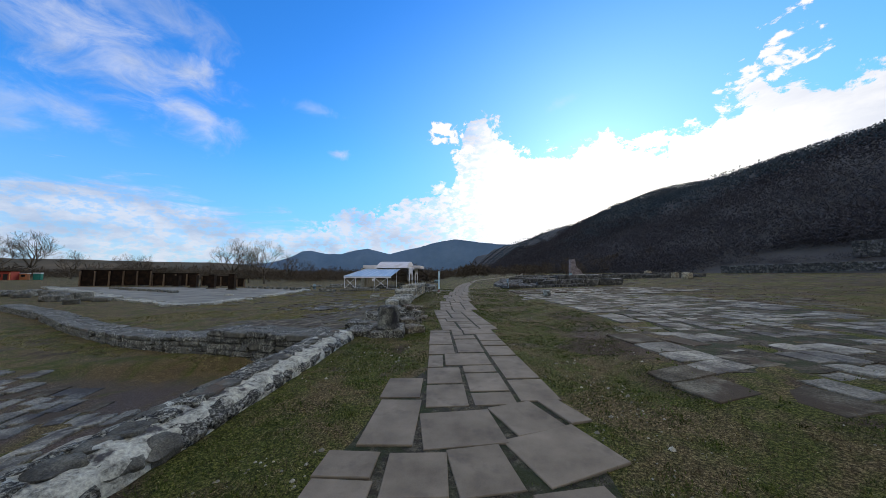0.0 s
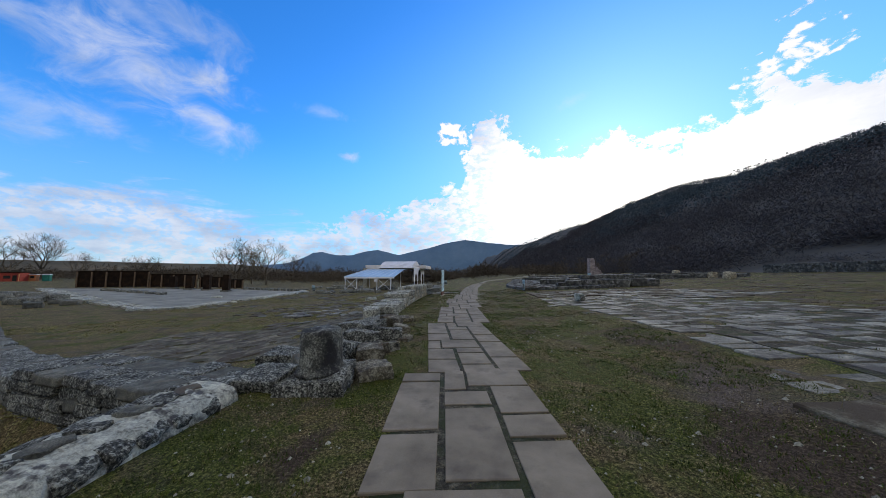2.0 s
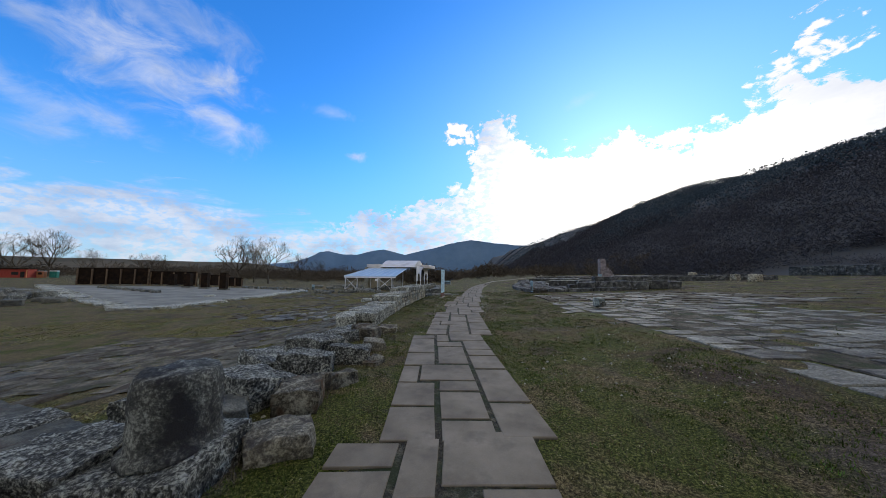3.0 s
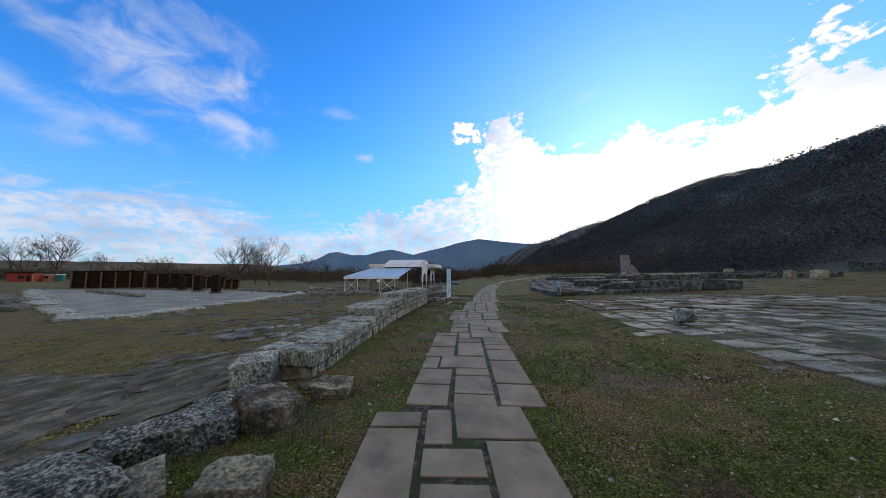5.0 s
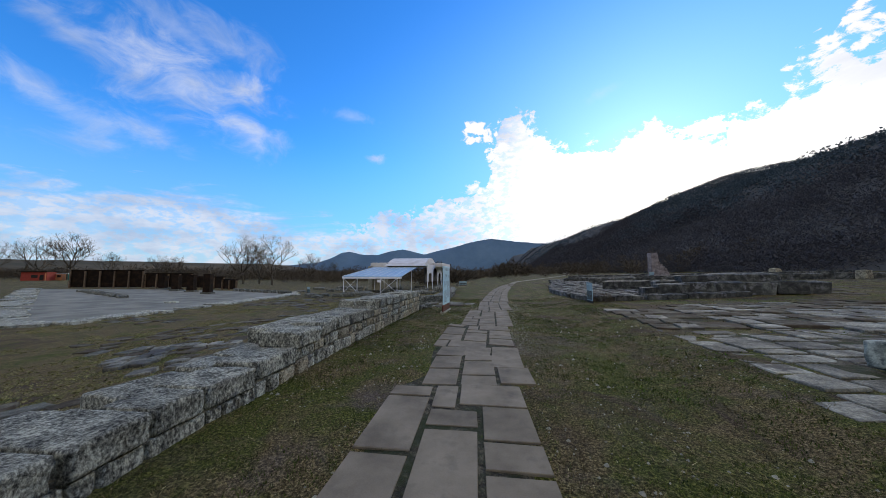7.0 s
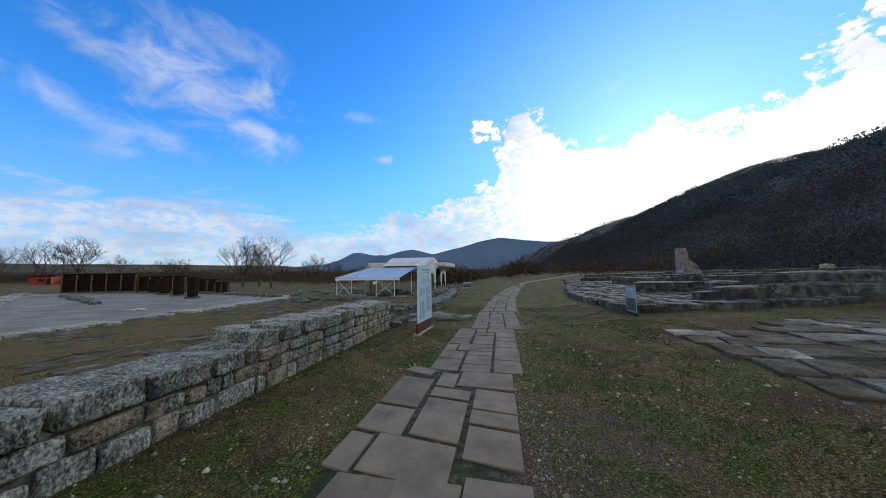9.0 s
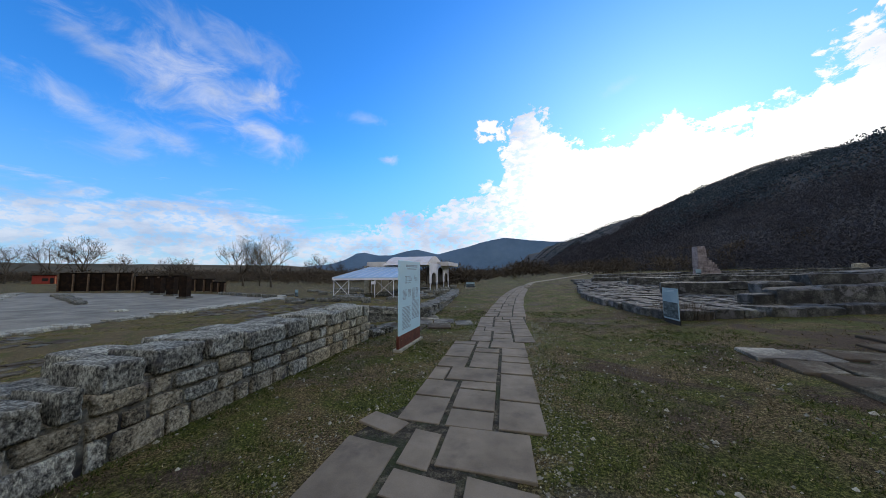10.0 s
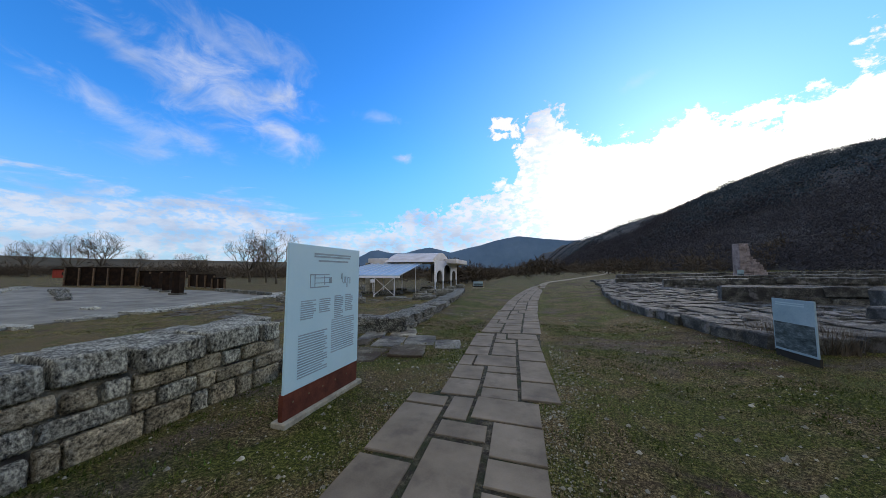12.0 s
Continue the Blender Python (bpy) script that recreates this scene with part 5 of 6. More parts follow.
def info_sign():
    s = tagged(empty("info_sign", -2.03, 29.02, 0.0, 87.0), "tall pale blue information board on a rusty steel foot", "sign")
    w = 1.42
    box("plinth", -w / 2 - 0.02, w / 2 + 0.06, -0.10, 0.10, -0.1, 0.05, M_concrete, s, 0.01, "concrete footing")
    foot = box("steel_foot", -w / 2, w / 2, -0.04, 0.02, 0.05, 0.34, M_sign_rust, s, 0.004, "rust-red steel foot")
    for k in range(5):
        bm = bmesh.new()
        x = -w / 2 + 0.15 + 0.25 * k
        add_tube(bm, (x, -0.045, 0.22), (x, -0.04, 0.22), 0.012, 0.012, 8)
        part("bolt", bm, M_post, foot)
    panel = box("panel", -w / 2, w / 2, -0.045, -0.015, 0.335, 2.04, M_sign, s, 0.006)
    y = -0.0462
    bm = bmesh.new()
    bars(bm, -0.30, 0.48, 1.885, 1.95, 2, y, 0.05, 0.3)
    bars(bm, -0.22, 0.42, 1.83, 1.862, 1, y, 0.05, 0.3)
    part("title", bm, M_ink, panel, "lines of lettering")
    bm = bmesh.new()  # plan of a long building
    for x0, x1, z0, z1 in ((-0.36, 0.0, 1.66, 1.675), (-0.36, 0.0, 1.50, 1.515), (-0.28, 0.0, 1.62, 1.63), (-0.28, 0.0, 1.555, 1.565), (-0.36, -0.35, 1.50, 1.675), (-0.28, -0.27, 1.50, 1.675), (-0.10, -0.09, 1.53, 1.65), (0.0, 0.05, 1.55, 1.63)):
        add_box(bm, x0, x1, y - 0.0015, y, z0, z1)
    part("plan_drawing", bm, M_ink, panel)
    bm = bmesh.new()  # winding outline of the site, one line
    pts = [(0.24 + 0.023 * k, 1.58 + 0.07 * math.sin(k * 1.9) + 0.03 * math.sin(k * 0.7 + 1)) for k in range(11)]
    for (xa, za), (xb, zb) in zip(pts, pts[1:]):
        add_box(bm, xa, xb + 0.006, y - 0.0015, y, za - 0.004, za + 0.004)
        add_box(bm, xb - 0.002, xb + 0.006, y - 0.0015, y, min(za, zb) - 0.004, max(za, zb) + 0.004)
    bmesh.ops.remove_doubles(bm, verts=bm.verts[:], dist=0.0001)
    part("site_drawing", bm, M_ink, panel)
    for x0, x1, z0, z1, n in ((-0.50, -0.24, 1.12, 1.36, 9), (-0.18, 0.04, 1.17, 1.36, 7), (0.12, 0.32, 1.06, 1.38, 12), (0.36, 0.55, 1.13, 1.38, 9), (-0.52, -0.0, 0.44, 0.96, 17), (0.07, 0.60, 0.60, 1.06, 15)):
        bm = bmesh.new()
        bars(bm, x0, x1, z0, z1, n, y, 0.3)
        part("text_block", bm, M_ink, panel, "lines of lettering")


info_sign()


# colour of the dark reflection painted on the small signs
M_reflection = material("dark_sign_reflection", ((0.03, 0.045, 0.05), (0.07, 0.10, 0.11), (0.16, 0.21, 0.23)), 3, 12, 0.2, 0.0, stretch=(1, 1, 3), vary=0.05, spec=0.5, cast=(1, 1, 1))


def small_sign(name, x, y, z, rz, w, h, label):
    s = tagged(empty(name, x, y, z, rz), label, "sign")
    box("footing", -w / 2 - 0.1, w / 2 + 0.1, -0.16, 0.12, -0.15, 0.09, M_concrete, s, 0.01, "concrete footing")
    box("steel_foot", -w / 2, w / 2, -0.02, 0.02, 0.09, 0.24, M_dark_in, s, 0.003)
    p = box("panel", -w / 2, w / 2, -0.03, -0.005, 0.23, h, M_sign_small, s, 0.004, "pale blue glossy panel")
    # dark lower half stands in for what the glossy panel reflects
    box("picture", -w * 0.47, w * 0.47, -0.034, -0.03, 0.27, 0.23 + (h - 0.23) * 0.55, M_reflection, p, 0, "dark grey-green painted reflection")
    bm = bmesh.new()
    bars(bm, -w * 0.4, w * 0.3, h - 0.12, h - 0.05, 2, -0.0312, 0.1)
    part("title", bm, M_ink, p, "lines of lettering")
    return s


M_sign_small = material("glossy_pale_sign", ((0.22, 0.33, 0.38), (0.28, 0.40, 0.45), (0.34, 0.46, 0.51)), 1.5, 30, 0.12, 0.02, 0.002, vary=0.05, spec=0.6, cast=(1, 1, 1))
small_sign("small_sign", 5.08, 32.02, 0.10, -88, 0.80, 1.14, "low glossy blue information board on concrete footing")
small_sign("small_sign", -4.3, 60.5, -0.15, 10, 1.1, 0.75, "low blue board standing beyond the lawn")
small_sign("small_sign", 24.3, 66.2, gz(24.3, 66.2) - 0.05, 10, 0.7, 1.2, "small blue board before the broken pier")
small_sign("small_sign", -29.0, 59.5, gz(-29, 59.5) - 0.05, -20, 0.7, 1.1, "small pale board beside the gravel court")


# ---------------------------------------------------------------- gravel courts, kerbs and steel screens
C1 = [(-33, 61), (-29.2, 56), (-28, 48), (-27, 40), (-26.4, 34), (-26.3, 29.6), (-28, 29), (-36, 32.6), (-47, 38), (-60, 45), (-77, 54), (-84, 58), (-66, 62), (-48, 62)]
court = bank("gravel_court", "wide court of pale fine gravel", C1, 0.05, M_court)
for k in range(len(C1)):
    (xa, ya), (xb, yb) = C1[k], C1[(k + 1) % len(C1)]
    if k > 10:
        continue
    ln = math.hypot(xb - xa, yb - ya)
    p = 0.0
    while p < ln - 0.2:
        l = R.uniform(0.7, 1.6)
        f = (p + l / 2) / ln
        x, y = xa + (xb - xa) * f, ya + (yb - ya) * f
        if R.random() < 0.85:
            piece(R.choice(BLOCKS), court, x, y, gz(x, y) + 0.05, l * 0.95, R.uniform(1.2, 2.6), 0.24, math.degrees(math.atan2(yb - ya, xb - xa)) + R.uniform(-6, 6), "kerb_stone", 2)
        p += l
for k in range(9):  # low dark stumps of columns in the court
    f = k / 8
    x, y = -44.0 + 13.0 * f, 61.4 - 4.1 * f
    stone("stone_stump", "low dark column stump standing in a row", x, y, 0.8, 0.8, 0.55, k * 20, M_dark_stone, 120 + k, group="row of column stumps", round_=0.25)
for k, (x, y) in enumerate(((-45.5, 46), (-48.2, 47), (-51.4, 48.5), (-54, 49.4), (-57.6, 50.8), (-61, 52.4), (-64, 53.5))):
    stone("stone_block", "low dark stone in the gravel", x, y, 1.7, 1.0, 0.5, -25 + k * 7, M_dark_stone, 140 + k, group="dark stones in the gravel")
stone("stone_block", "white stone lying on the gravel", -33.0, 41.9, 1.2, 0.6, 0.3, 20, M_mortar, 155)


rq = random.Random(31)
for k in range(26):  # rubble heaped at the corner of the court
    x, y = rq.uniform(-62, -40), 0
    y = 30.5 + (-x - 40) * 0.45 + rq.uniform(-2.0, 2.5)
    s = rq.uniform(0.7, 1.7)
    stone("stone_block", "grey rubble stone heaped beside the gravel court", x, y, s * 1.3, s, s * 0.5, rq.uniform(0, 180), M_rubble if k % 2 else M_dark_stone, 200 + k, group="rubble at the gravel court", cuts=5, round_=0.2)


def steel_screens():
    pts = (((-84, 63.0), (-72, 67.2), 3.6, 5), ((-72, 67.6), (-61.8, 68.8), 3.0, 4), ((-61.5, 69.5), (-52.5, 67.3), 2.4, 3), ((-52.3, 66.8), (-48, 65.6), 1.9, 2))
    for (xa, ya), (xb, yb), h, n in pts:
        ln = math.hypot(xb - xa, yb - ya)
        z = min(gz(xa, ya), gz(xb, yb))
        s = tagged(empty("steel_screen", xa, ya, z, math.degrees(math.atan2(yb - ya, xb - xa))), "dark rust-brown screen fence with timber posts", "fence", "screens at the gravel court")
        for k in range(n):
            x0, x1 = ln * k / n, ln * (k + 1) / n
            p = box("panel", x0 + 0.02, x1 - 0.02, 0.0, 0.08, 0.15, h, M_corten, s)
            for j in range(1, 4):
                box("rail", x0 + 0.02, x1 - 0.02, -0.04, 0.0, h * j / 4, h * j / 4 + 0.07, M_corten, p)
        for k in range(n + 1):
            x = ln * k / n
            box("post", x - 0.12, x + 0.12, -0.26, -0.02, -0.2, h - 0.12, M_post, s, 0.01, "pale timber post")
        box("cap_rail", -0.1, ln + 0.1, -0.12, 0.14, h, h + 0.09, M_corten, s)
    for k, (x, y, h, w) in enumerate(((-42.5, 54.6, 3.1, 1.0), (-49.0, 57.7, 2.95, 1.05), (-54.8, 60.0, 2.8, 1.1), (-61.5, 63.0, 2.6, 1.1))):
        s = tagged(empty("steel_stele", x, y, gz(x, y) - 0.05, 12), "tall dark rusted steel stele on a stone base", "stele", "steles in the gravel court")
        box("base", -w * 0.7, w * 0.7, -w * 0.6, w * 0.6, 0, 0.35, M_rubble, s, 0.03, "grey stone base")
        box("shaft", -w / 2, w / 2, -w * 0.4, w * 0.4, 0.35, h, M_corten, s, 0.02)


steel_screens()


# ---------------------------------------------------------------- shelter over the ruin
def shelter():
    gx, gy = -13.6, 58.6
    g = gz(-17, 60)
    s = tagged(empty("shelter", gx, gy, g, 0), "white shelter with blue sheet roofs and an arched screen", "building")
    # local x runs left (negative) along the front, y runs back
    L_, D = 9.0, 22.0
    bm = bmesh.new()  # lean-to roof
    v = [bm.verts.new(p) for p in ((-L_, -0.4, 2.5), (0.4, -0.4, 2.5), (1.2, 5.5, 4.05), (-6.2, 5.5, 4.05))]
    w = [bm.verts.new(p.co + Vector((0, 0, 0.08))) for p in v]
    bm.faces.new(v[::-1]), bm.faces.new(w)
    for k in range(4):
        bm.faces.new((v[k], v[(k + 1) % 4], w[(k + 1) % 4], w[k]))
    roof = part("lean_to_roof", bm, M_roof, s, "blue translucent sheet roof")
    for k in range(9):
        bm = bmesh.new()
        f = k / 8
        add_tube(bm, (-L_ + (L_ + 0.4) * f, -0.38, 2.62), (-6.2 + 7.4 * f, 5.48, 4.17), 0.03, 0.03, 4)
        part("batten", bm, M_white, roof)
    box("eaves_beam", -L_, 0.4, -0.45, -0.3, 2.26, 2.5, M_white, s)
    bm = bmesh.new()  # raised barrel roof
    n = 10
    prof = [(5.2 + 11 * k / n, 4.1 + 1.75 * math.sin(math.pi * (0.04 + 0.92 * k / n))) for k in range(n + 1)]
    a = [bm.verts.new((-4.2, y, z)) for y, z in prof]
    b = [bm.verts.new((2.6, y, z)) for y, z in prof]
    for k in range(n):
        bm.faces.new((a[k], b[k], b[k + 1], a[k + 1]))
    bm.faces.new(a[::-1]), bm.faces.new(b)
    part("barrel_roof", bm, M_roof_pale, s, "pale curved sheet roof")
    box("side_roof", -7.2, -4.0, 6.0, 14.0, 4.0, 4.9, M_roof_pale, s, 0.05)
    box("side_wall", -7.6, -6.8, 6.0, 14.0, 0.0, 4.3, M_concrete, s)
    box("rear_roof", 1.0, 4.5, 12.0, D, 4.3, 5.0, M_roof_pale, s, 0.05)
    # arched screen along the side towards the path
    bm = bmesh.new()
    yy = [5.2, 5.9, 9.1, 9.9, 14.3, 15.1, 18.3, 19.0]
    zt, zb = 4.55, 1.6

    def wall_poly(y0, y1):
        v = [bm.verts.new((3.0, y, z)) for y, z in ((y0, zb), (y1, zb), (y1, zt), (y0, zt))]
        bm.faces.new(v)
    for k in (0, 2, 4, 6):
        wall_poly(yy[k], yy[k + 1])
    for k, hgt in ((1, 3.2), (3, 4.1), (5, 3.2)):
        y0, y1 = yy[k], yy[k + 1]
        r = (y1 - y0) / 2
        arc = [(y0 + r - r * math.cos(math.pi * j / 10), hgt - 0.9 + 0.9 * math.sin(math.pi * j / 10)) for j in range(11)]
        for j in range(10):
            v = [bm.verts.new((3.0, *p)) for p in (arc[j], arc[j + 1])] + [bm.verts.new((3.0, arc[j + 1][0], zt)), bm.verts.new((3.0, arc[j][0], zt))]
            bm.faces.new(v)
    bmesh.ops.remove_doubles(bm, verts=bm.verts, dist=0.001)
    ex = bmesh.ops.extrude_face_region(bm, geom=bm.faces[:])
    bmesh.ops.translate(bm, vec=(0.15, 0, 0), verts=[e for e in ex["geom"] if isinstance(e, bmesh.types.BMVert)])
    bmesh.ops.recalc_face_normals(bm, faces=bm.faces)
    part("arched_screen", bm, M_white, s, "white screen with three arches")
    # near-black sheet that closes the arches from behind
    box("dark_interior", 2.5, 2.6, 5.4, 18.8, 1.6, 4.0, M_dark_in, s, 0, "dark thin sheet behind the arches")
    for x, y in ((3.1, 5.3), (3.1, 9.5), (3.1, 14.7), (3.1, 18.8)):
        tube("post", (x, y, -0.6), (x, y, 1.7), 0.08, 0.08, M_white, s)
    for x in (-L_ + 0.2, -6.6, -2.9, -0.3):
        tube("post", (x, -0.3, -0.4), (x, -0.3, 2.4), 0.06, 0.06, M_white, s, 6, "white steel post")
        tube("post", (x * 0.75 + 0.6, 5.2, -0.4), (x * 0.75 + 0.6, 5.2, 4.0), 0.06, 0.06, M_white, s, 6)
    for x0, x1 in ((-L_ + 0.2, -6.6), (-2.9, -0.3)):
        tube("brace", (x0, -0.3, 0.2), (x1, -0.3, 2.3), 0.035, 0.035, M_white, s, 5)
        tube("brace", (x0, -0.3, 2.3), (x1, -0.3, 0.2), 0.035, 0.035, M_white, s, 5)
    box("notice", -3.3, -2.7, -0.5, -0.46, 1.7, 2.1, M_white, s)


shelter()
for k in range(26):  # rubble of the sheltered ruin
    x, y = R.uniform(-24, -6), R.uniform(50, 72)
    stone("stone_block", "dark foundation stone near the shelter", x, y, R.uniform(0.8, 2.2), R.uniform(0.6, 1.2), R.uniform(0.3, 0.7), R.uniform(-20, 20), M_dark_stone, 200 + k, group="foundation stones at the shelter", cuts=5)
for k in range(16):
    x, y = R.uniform(-34, -14), R.uniform(50, 82)
    stone("stone_block", "low dark foundation stone beyond the lawn", x, y, R.uniform(1.5, 3.5), R.uniform(0.6, 1.0), R.uniform(0.3, 0.6), R.uniform(-10, 10), M_dark_stone, 240 + k, group="foundation stones beyond the lawn", cuts=5)
stone("stone_block", "white worked stone lying on the lawn", -9.8, 34.6, 1.2, 0.35, 0.3, 55, M_mortar, 301)


# ---------------------------------------------------------------- trees, thickets and woods
def bare_tree(name, h, spread, seed, label, levels=5):
    rr = random.Random(seed)
    tk, br = bmesh.new(), ([], [])

    def tube_raw(a, b, r0, r1, n=3):
        vs, fs = br
        d = (b - a).normalized()
        u = d.orthogonal().normalized()
        v = d.cross(u)
        o = len(vs)
        for p, r in ((a, r0), (b, r1)):
            for k in range(n):
                t = 2 * math.pi * k / n
                vs.append(p + u * math.cos(t) * r + v * math.sin(t) * r)
        for k in range(n):
            fs.append((o + k, o + (k + 1) % n, o + n + (k + 1) % n, o + n + k))

    def grow(p, d, ln, r, lev):
        q = p.copy()
        segs = 3
        for s in range(segs):
            d2 = (d + Vector((rr.uniform(-1, 1), rr.uniform(-1, 1), rr.uniform(-0.6, 0.75))) * (0.16 if lev == 0 else 0.30)).normalized()
            e = q + d2 * ln / segs
            ra, rb = r * (1 - 0.25 * s / segs), r * (1 - 0.25 * (s + 1) / segs)
            if lev == 0:
                add_tube(tk, q, e, ra, rb, 8)
            else:
                tube_raw(q, e, max(ra, 0.016), max(rb, 0.011), 4 if lev < 3 else 3)
            q, d = e, d2
            if lev and lev < levels and s < segs - 1 and rr.random() < 0.5:
                side = (d + Vector((rr.uniform(-1, 1), rr.uniform(-1, 1), rr.uniform(-0.3, 0.7))) * 1.0).normalized()
                grow(q, side, ln * 0.62, r * 0.42, lev + 1)
        if lev < levels:
            n = 5 if lev == 0 else rr.choice((2, 3, 3))
            for k in range(n):
                t = 2 * math.pi * (k + rr.random()) / n
                out = Vector((math.cos(t), math.sin(t), 0)) * spread
                grow(q, (d * 0.8 + out * (1.15 if lev == 0 else 0.85) + Vector((0, 0, 0.14))).normalized(), ln * (1.7 if lev == 0 else 1) * rr.uniform(0.62, 0.84), r * 0.55, lev + 1)

    grow(Vector((0, 0, -0.2)), Vector((0, 0, 1)), h * 0.19, h * 0.02, 0)
    tall = h / max(v.z for v in br[0])
    for v in br[0]:
        v.z *= 1 + (tall - 1) * min(1.0, max(0.0, v.z / h - 0.10) * 3)
    mid = Vector((0, 0, h * 0.60))
    for v in br[0]:  # an even, dome-shaped crown
        q = v - mid
        e = Vector((q.x / (h * 0.42), q.y / (h * 0.42), q.z / (h * 0.44))).length
        if e > 0.55:
            v.xyz = mid + q * ((0.55 + 0.45 * math.tanh((e - 0.55) / 0.45)) / e)
    t = tagged(empty(name), label, "tree")
    part("trunk", tk, M_bark, t)
    part_mesh("crown", mesh("crown", br[0], br[1], M_twig), t, None, "bare winter branches and twigs")
    return t


big = bare_tree("bare_tree", 12.5, 0.72, 3, "large bare spreading tree at the edge of the lawn", 5)
big.matrix_basis = pose(-57, 86, gz(-57, 86), 0, 0, 20)
big.scale = (1.18, 1.18, 1.12)
big2 = bare_tree("bare_tree", 11.0, 0.6, 9, "bare winter tree beside the plain", 5)
big2.matrix_basis = pose(-66, 92, gz(-66, 92), 0, 0, 0)
for x, y, s, rz in ((-176, 106, 1.05, 10), (-169, 110, 1.35, 80), (-167, 122, 0.75, 130), (-158, 135, 0.7, 250), (-153, 140, 0.8, 300), (-180, 96, 1.0, 40), (-75, 130, 0.7, 77), (-69, 134, 0.55, 190), (-70, 90.6, 0.85, 111), (-128, 150, 0.6, 95)):
    c = copy_thing(big if rz % 20 else big2, pose(x, y, gz(x, y), 0, 0, rz))
    c.scale = (s * 1.5, s * 1.5, s * 1.4)


def crowns(name, label, spots, mat, blades, seed, length=0.30, width=0.03, wide=0.6):
    """Many twiggy crowns: short thin blades strewn through a dome over each spot (x, y, z, height)."""
    rr = np.random.RandomState(seed)
    n = len(spots)
    P = np.array([(x, y, z) for x, y, z, h in spots])[:, None, :]
    H = np.array([h for *_, h in spots])[:, None, None]
    d = rr.normal(size=(n, blades, 3))
    d /= np.linalg.norm(d, axis=2, keepdims=True)
    c = P + H * (d * rr.uniform(0.15, 1, (n, blades, 1)) ** 0.45 * np.array((wide, wide, 0.46)) + np.array((0, 0, 0.48)))
    ax = d * 0.7 + rr.normal(size=(n, blades, 3)) * 0.55 + np.array((0, 0, 0.35))
    ax /= np.linalg.norm(ax, axis=2, keepdims=True)
    sd = np.cross(ax, rr.normal(size=(n, blades, 3)))
    sd /= np.linalg.norm(sd, axis=2, keepdims=True)
    ax, sd = ax * H * length * rr.uniform(0.5, 1, (n, blades, 1)), sd * H * width
    quad = np.stack([c - ax * 0.5, c + sd, c + ax * 0.5, c - sd], 2).reshape(-1, 3)
    faces = np.arange(len(quad)).reshape(-1, 4)
    me = bpy.data.meshes.new(name)
    me.vertices.add(len(quad)), me.loops.add(len(quad)), me.polygons.add(len(faces))
    me.vertices.foreach_set("co", quad.ravel())
    me.loops.foreach_set("vertex_index", faces.ravel())
    me.polygons.foreach_set("loop_start", np.arange(0, len(quad), 4))
    me.update(calc_edges=True)
    me.materials.append(mat)
    return tagged(new(name, me), label, "vegetation", kind="stuff")


rw = random.Random(21)
spots = []
for k in range(6000):  # scrub between the site and the plain
    a = radians(rw.uniform(-84, -2))
    d = rw.uniform(150, 290) if rw.random() < 0.75 else rw.uniform(105, 170)
    x, y = math.sin(a) * d, 10 + math.cos(a) * d
    if (y < 72 and x > -110) or (radians(-70) < a < radians(-54) and d < 200) or (a < radians(-36) and d < 140):
        continue
    spots.append((x, y, gz(x, y), rw.uniform(2.4, 5.6) * (1.5 if rw.random() < 0.08 else 1) * (0.7 if d < 150 else 1.0)))
crowns("scrub", "grey-brown leafless scrub and young trees beyond the site", spots, M_scrub, 38, 1, 0.42, 0.018, 0.62)
spots = []
for k in range(420):  # bushes before the mountains and at the hill's foot
    x, y = rw.uniform(-22, 62), rw.uniform(95, 260)
    if -8 < x < 14 + (y - 95) * 0.12 and y < 150:
        continue
    spots.append((x, y, gz(x, y), rw.uniform(2.0, 5.5)))
for x, y, h in ((-14, 92, 7), (-11, 96, 6.5), (-17, 95, 6), (-9, 99, 5), (-19, 101, 6.5), (2, 118, 6), (5, 121, 7), (8, 119, 6.5), (11, 124, 6), (-2, 125, 5)):
    for j in range(4):
        xx, yy = x + rw.uniform(-2, 2), y + rw.uniform(-2, 2)
        spots.append((xx, yy, gz(xx, yy), h * rw.uniform(0.6, 1)))
crowns("bushes", "dark leafless bushes at the end of the path", spots, M_scrub, 90, 2, 0.40, 0.02, 0.5)
spots, green = [], []
for k in range(15000):
    u = rw.random()
    x = 44 + 172 * u ** 0.95
    y = rw.uniform(-60, 420) if rw.random() < 0.6 else rw.uniform(200, 1500)
    h = rw.uniform(3.5, 6.5)
    if x < 61 and -5 < y < 62:
        x += 18
    h *= 0.62 if x > 170 else 1.0
    (green if noise.noise((x * 0.012, y * 0.006, 1)) + (x - 130) / 90 + 0.25 * rw.uniform(-1, 1) > 0.15 else spots).append((x, y, gz(x, y) - 0.5, h))
for k in range(900):
    x, y = rw.uniform(42, 62), rw.uniform(-20, 160)
    if x < 61 and -5 < y < 62:
        x = rw.uniform(61, 66)
    spots.append((x, y, gz(x, y) - 0.3, rw.uniform(1.5, 4.0)))
for k in range(2200):  # the crest
    x, y = rw.uniform(165, 214), rw.uniform(-100, 520)
    green.append((x, y, gz(x, y) - 0.6, rw.uniform(2.6, 4.2)))
for k in range(3000):  # the far flank of the hill
    x, y = rw.uniform(44, 130), rw.uniform(190, 700)
    spots.append((x, y, gz(x, y) - 0.5, rw.uniform(4.5, 7.5)))
for k in range(260):  # low growth between and above the old walls
    y = rw.uniform(-5, 62)
    x = rw.uniform(52.6, 54.2) if k % 2 else rw.uniform(59.5, 64)
    spots.append((x, y, gz(x, y) - 0.2, rw.uniform(0.9, 1.8)))
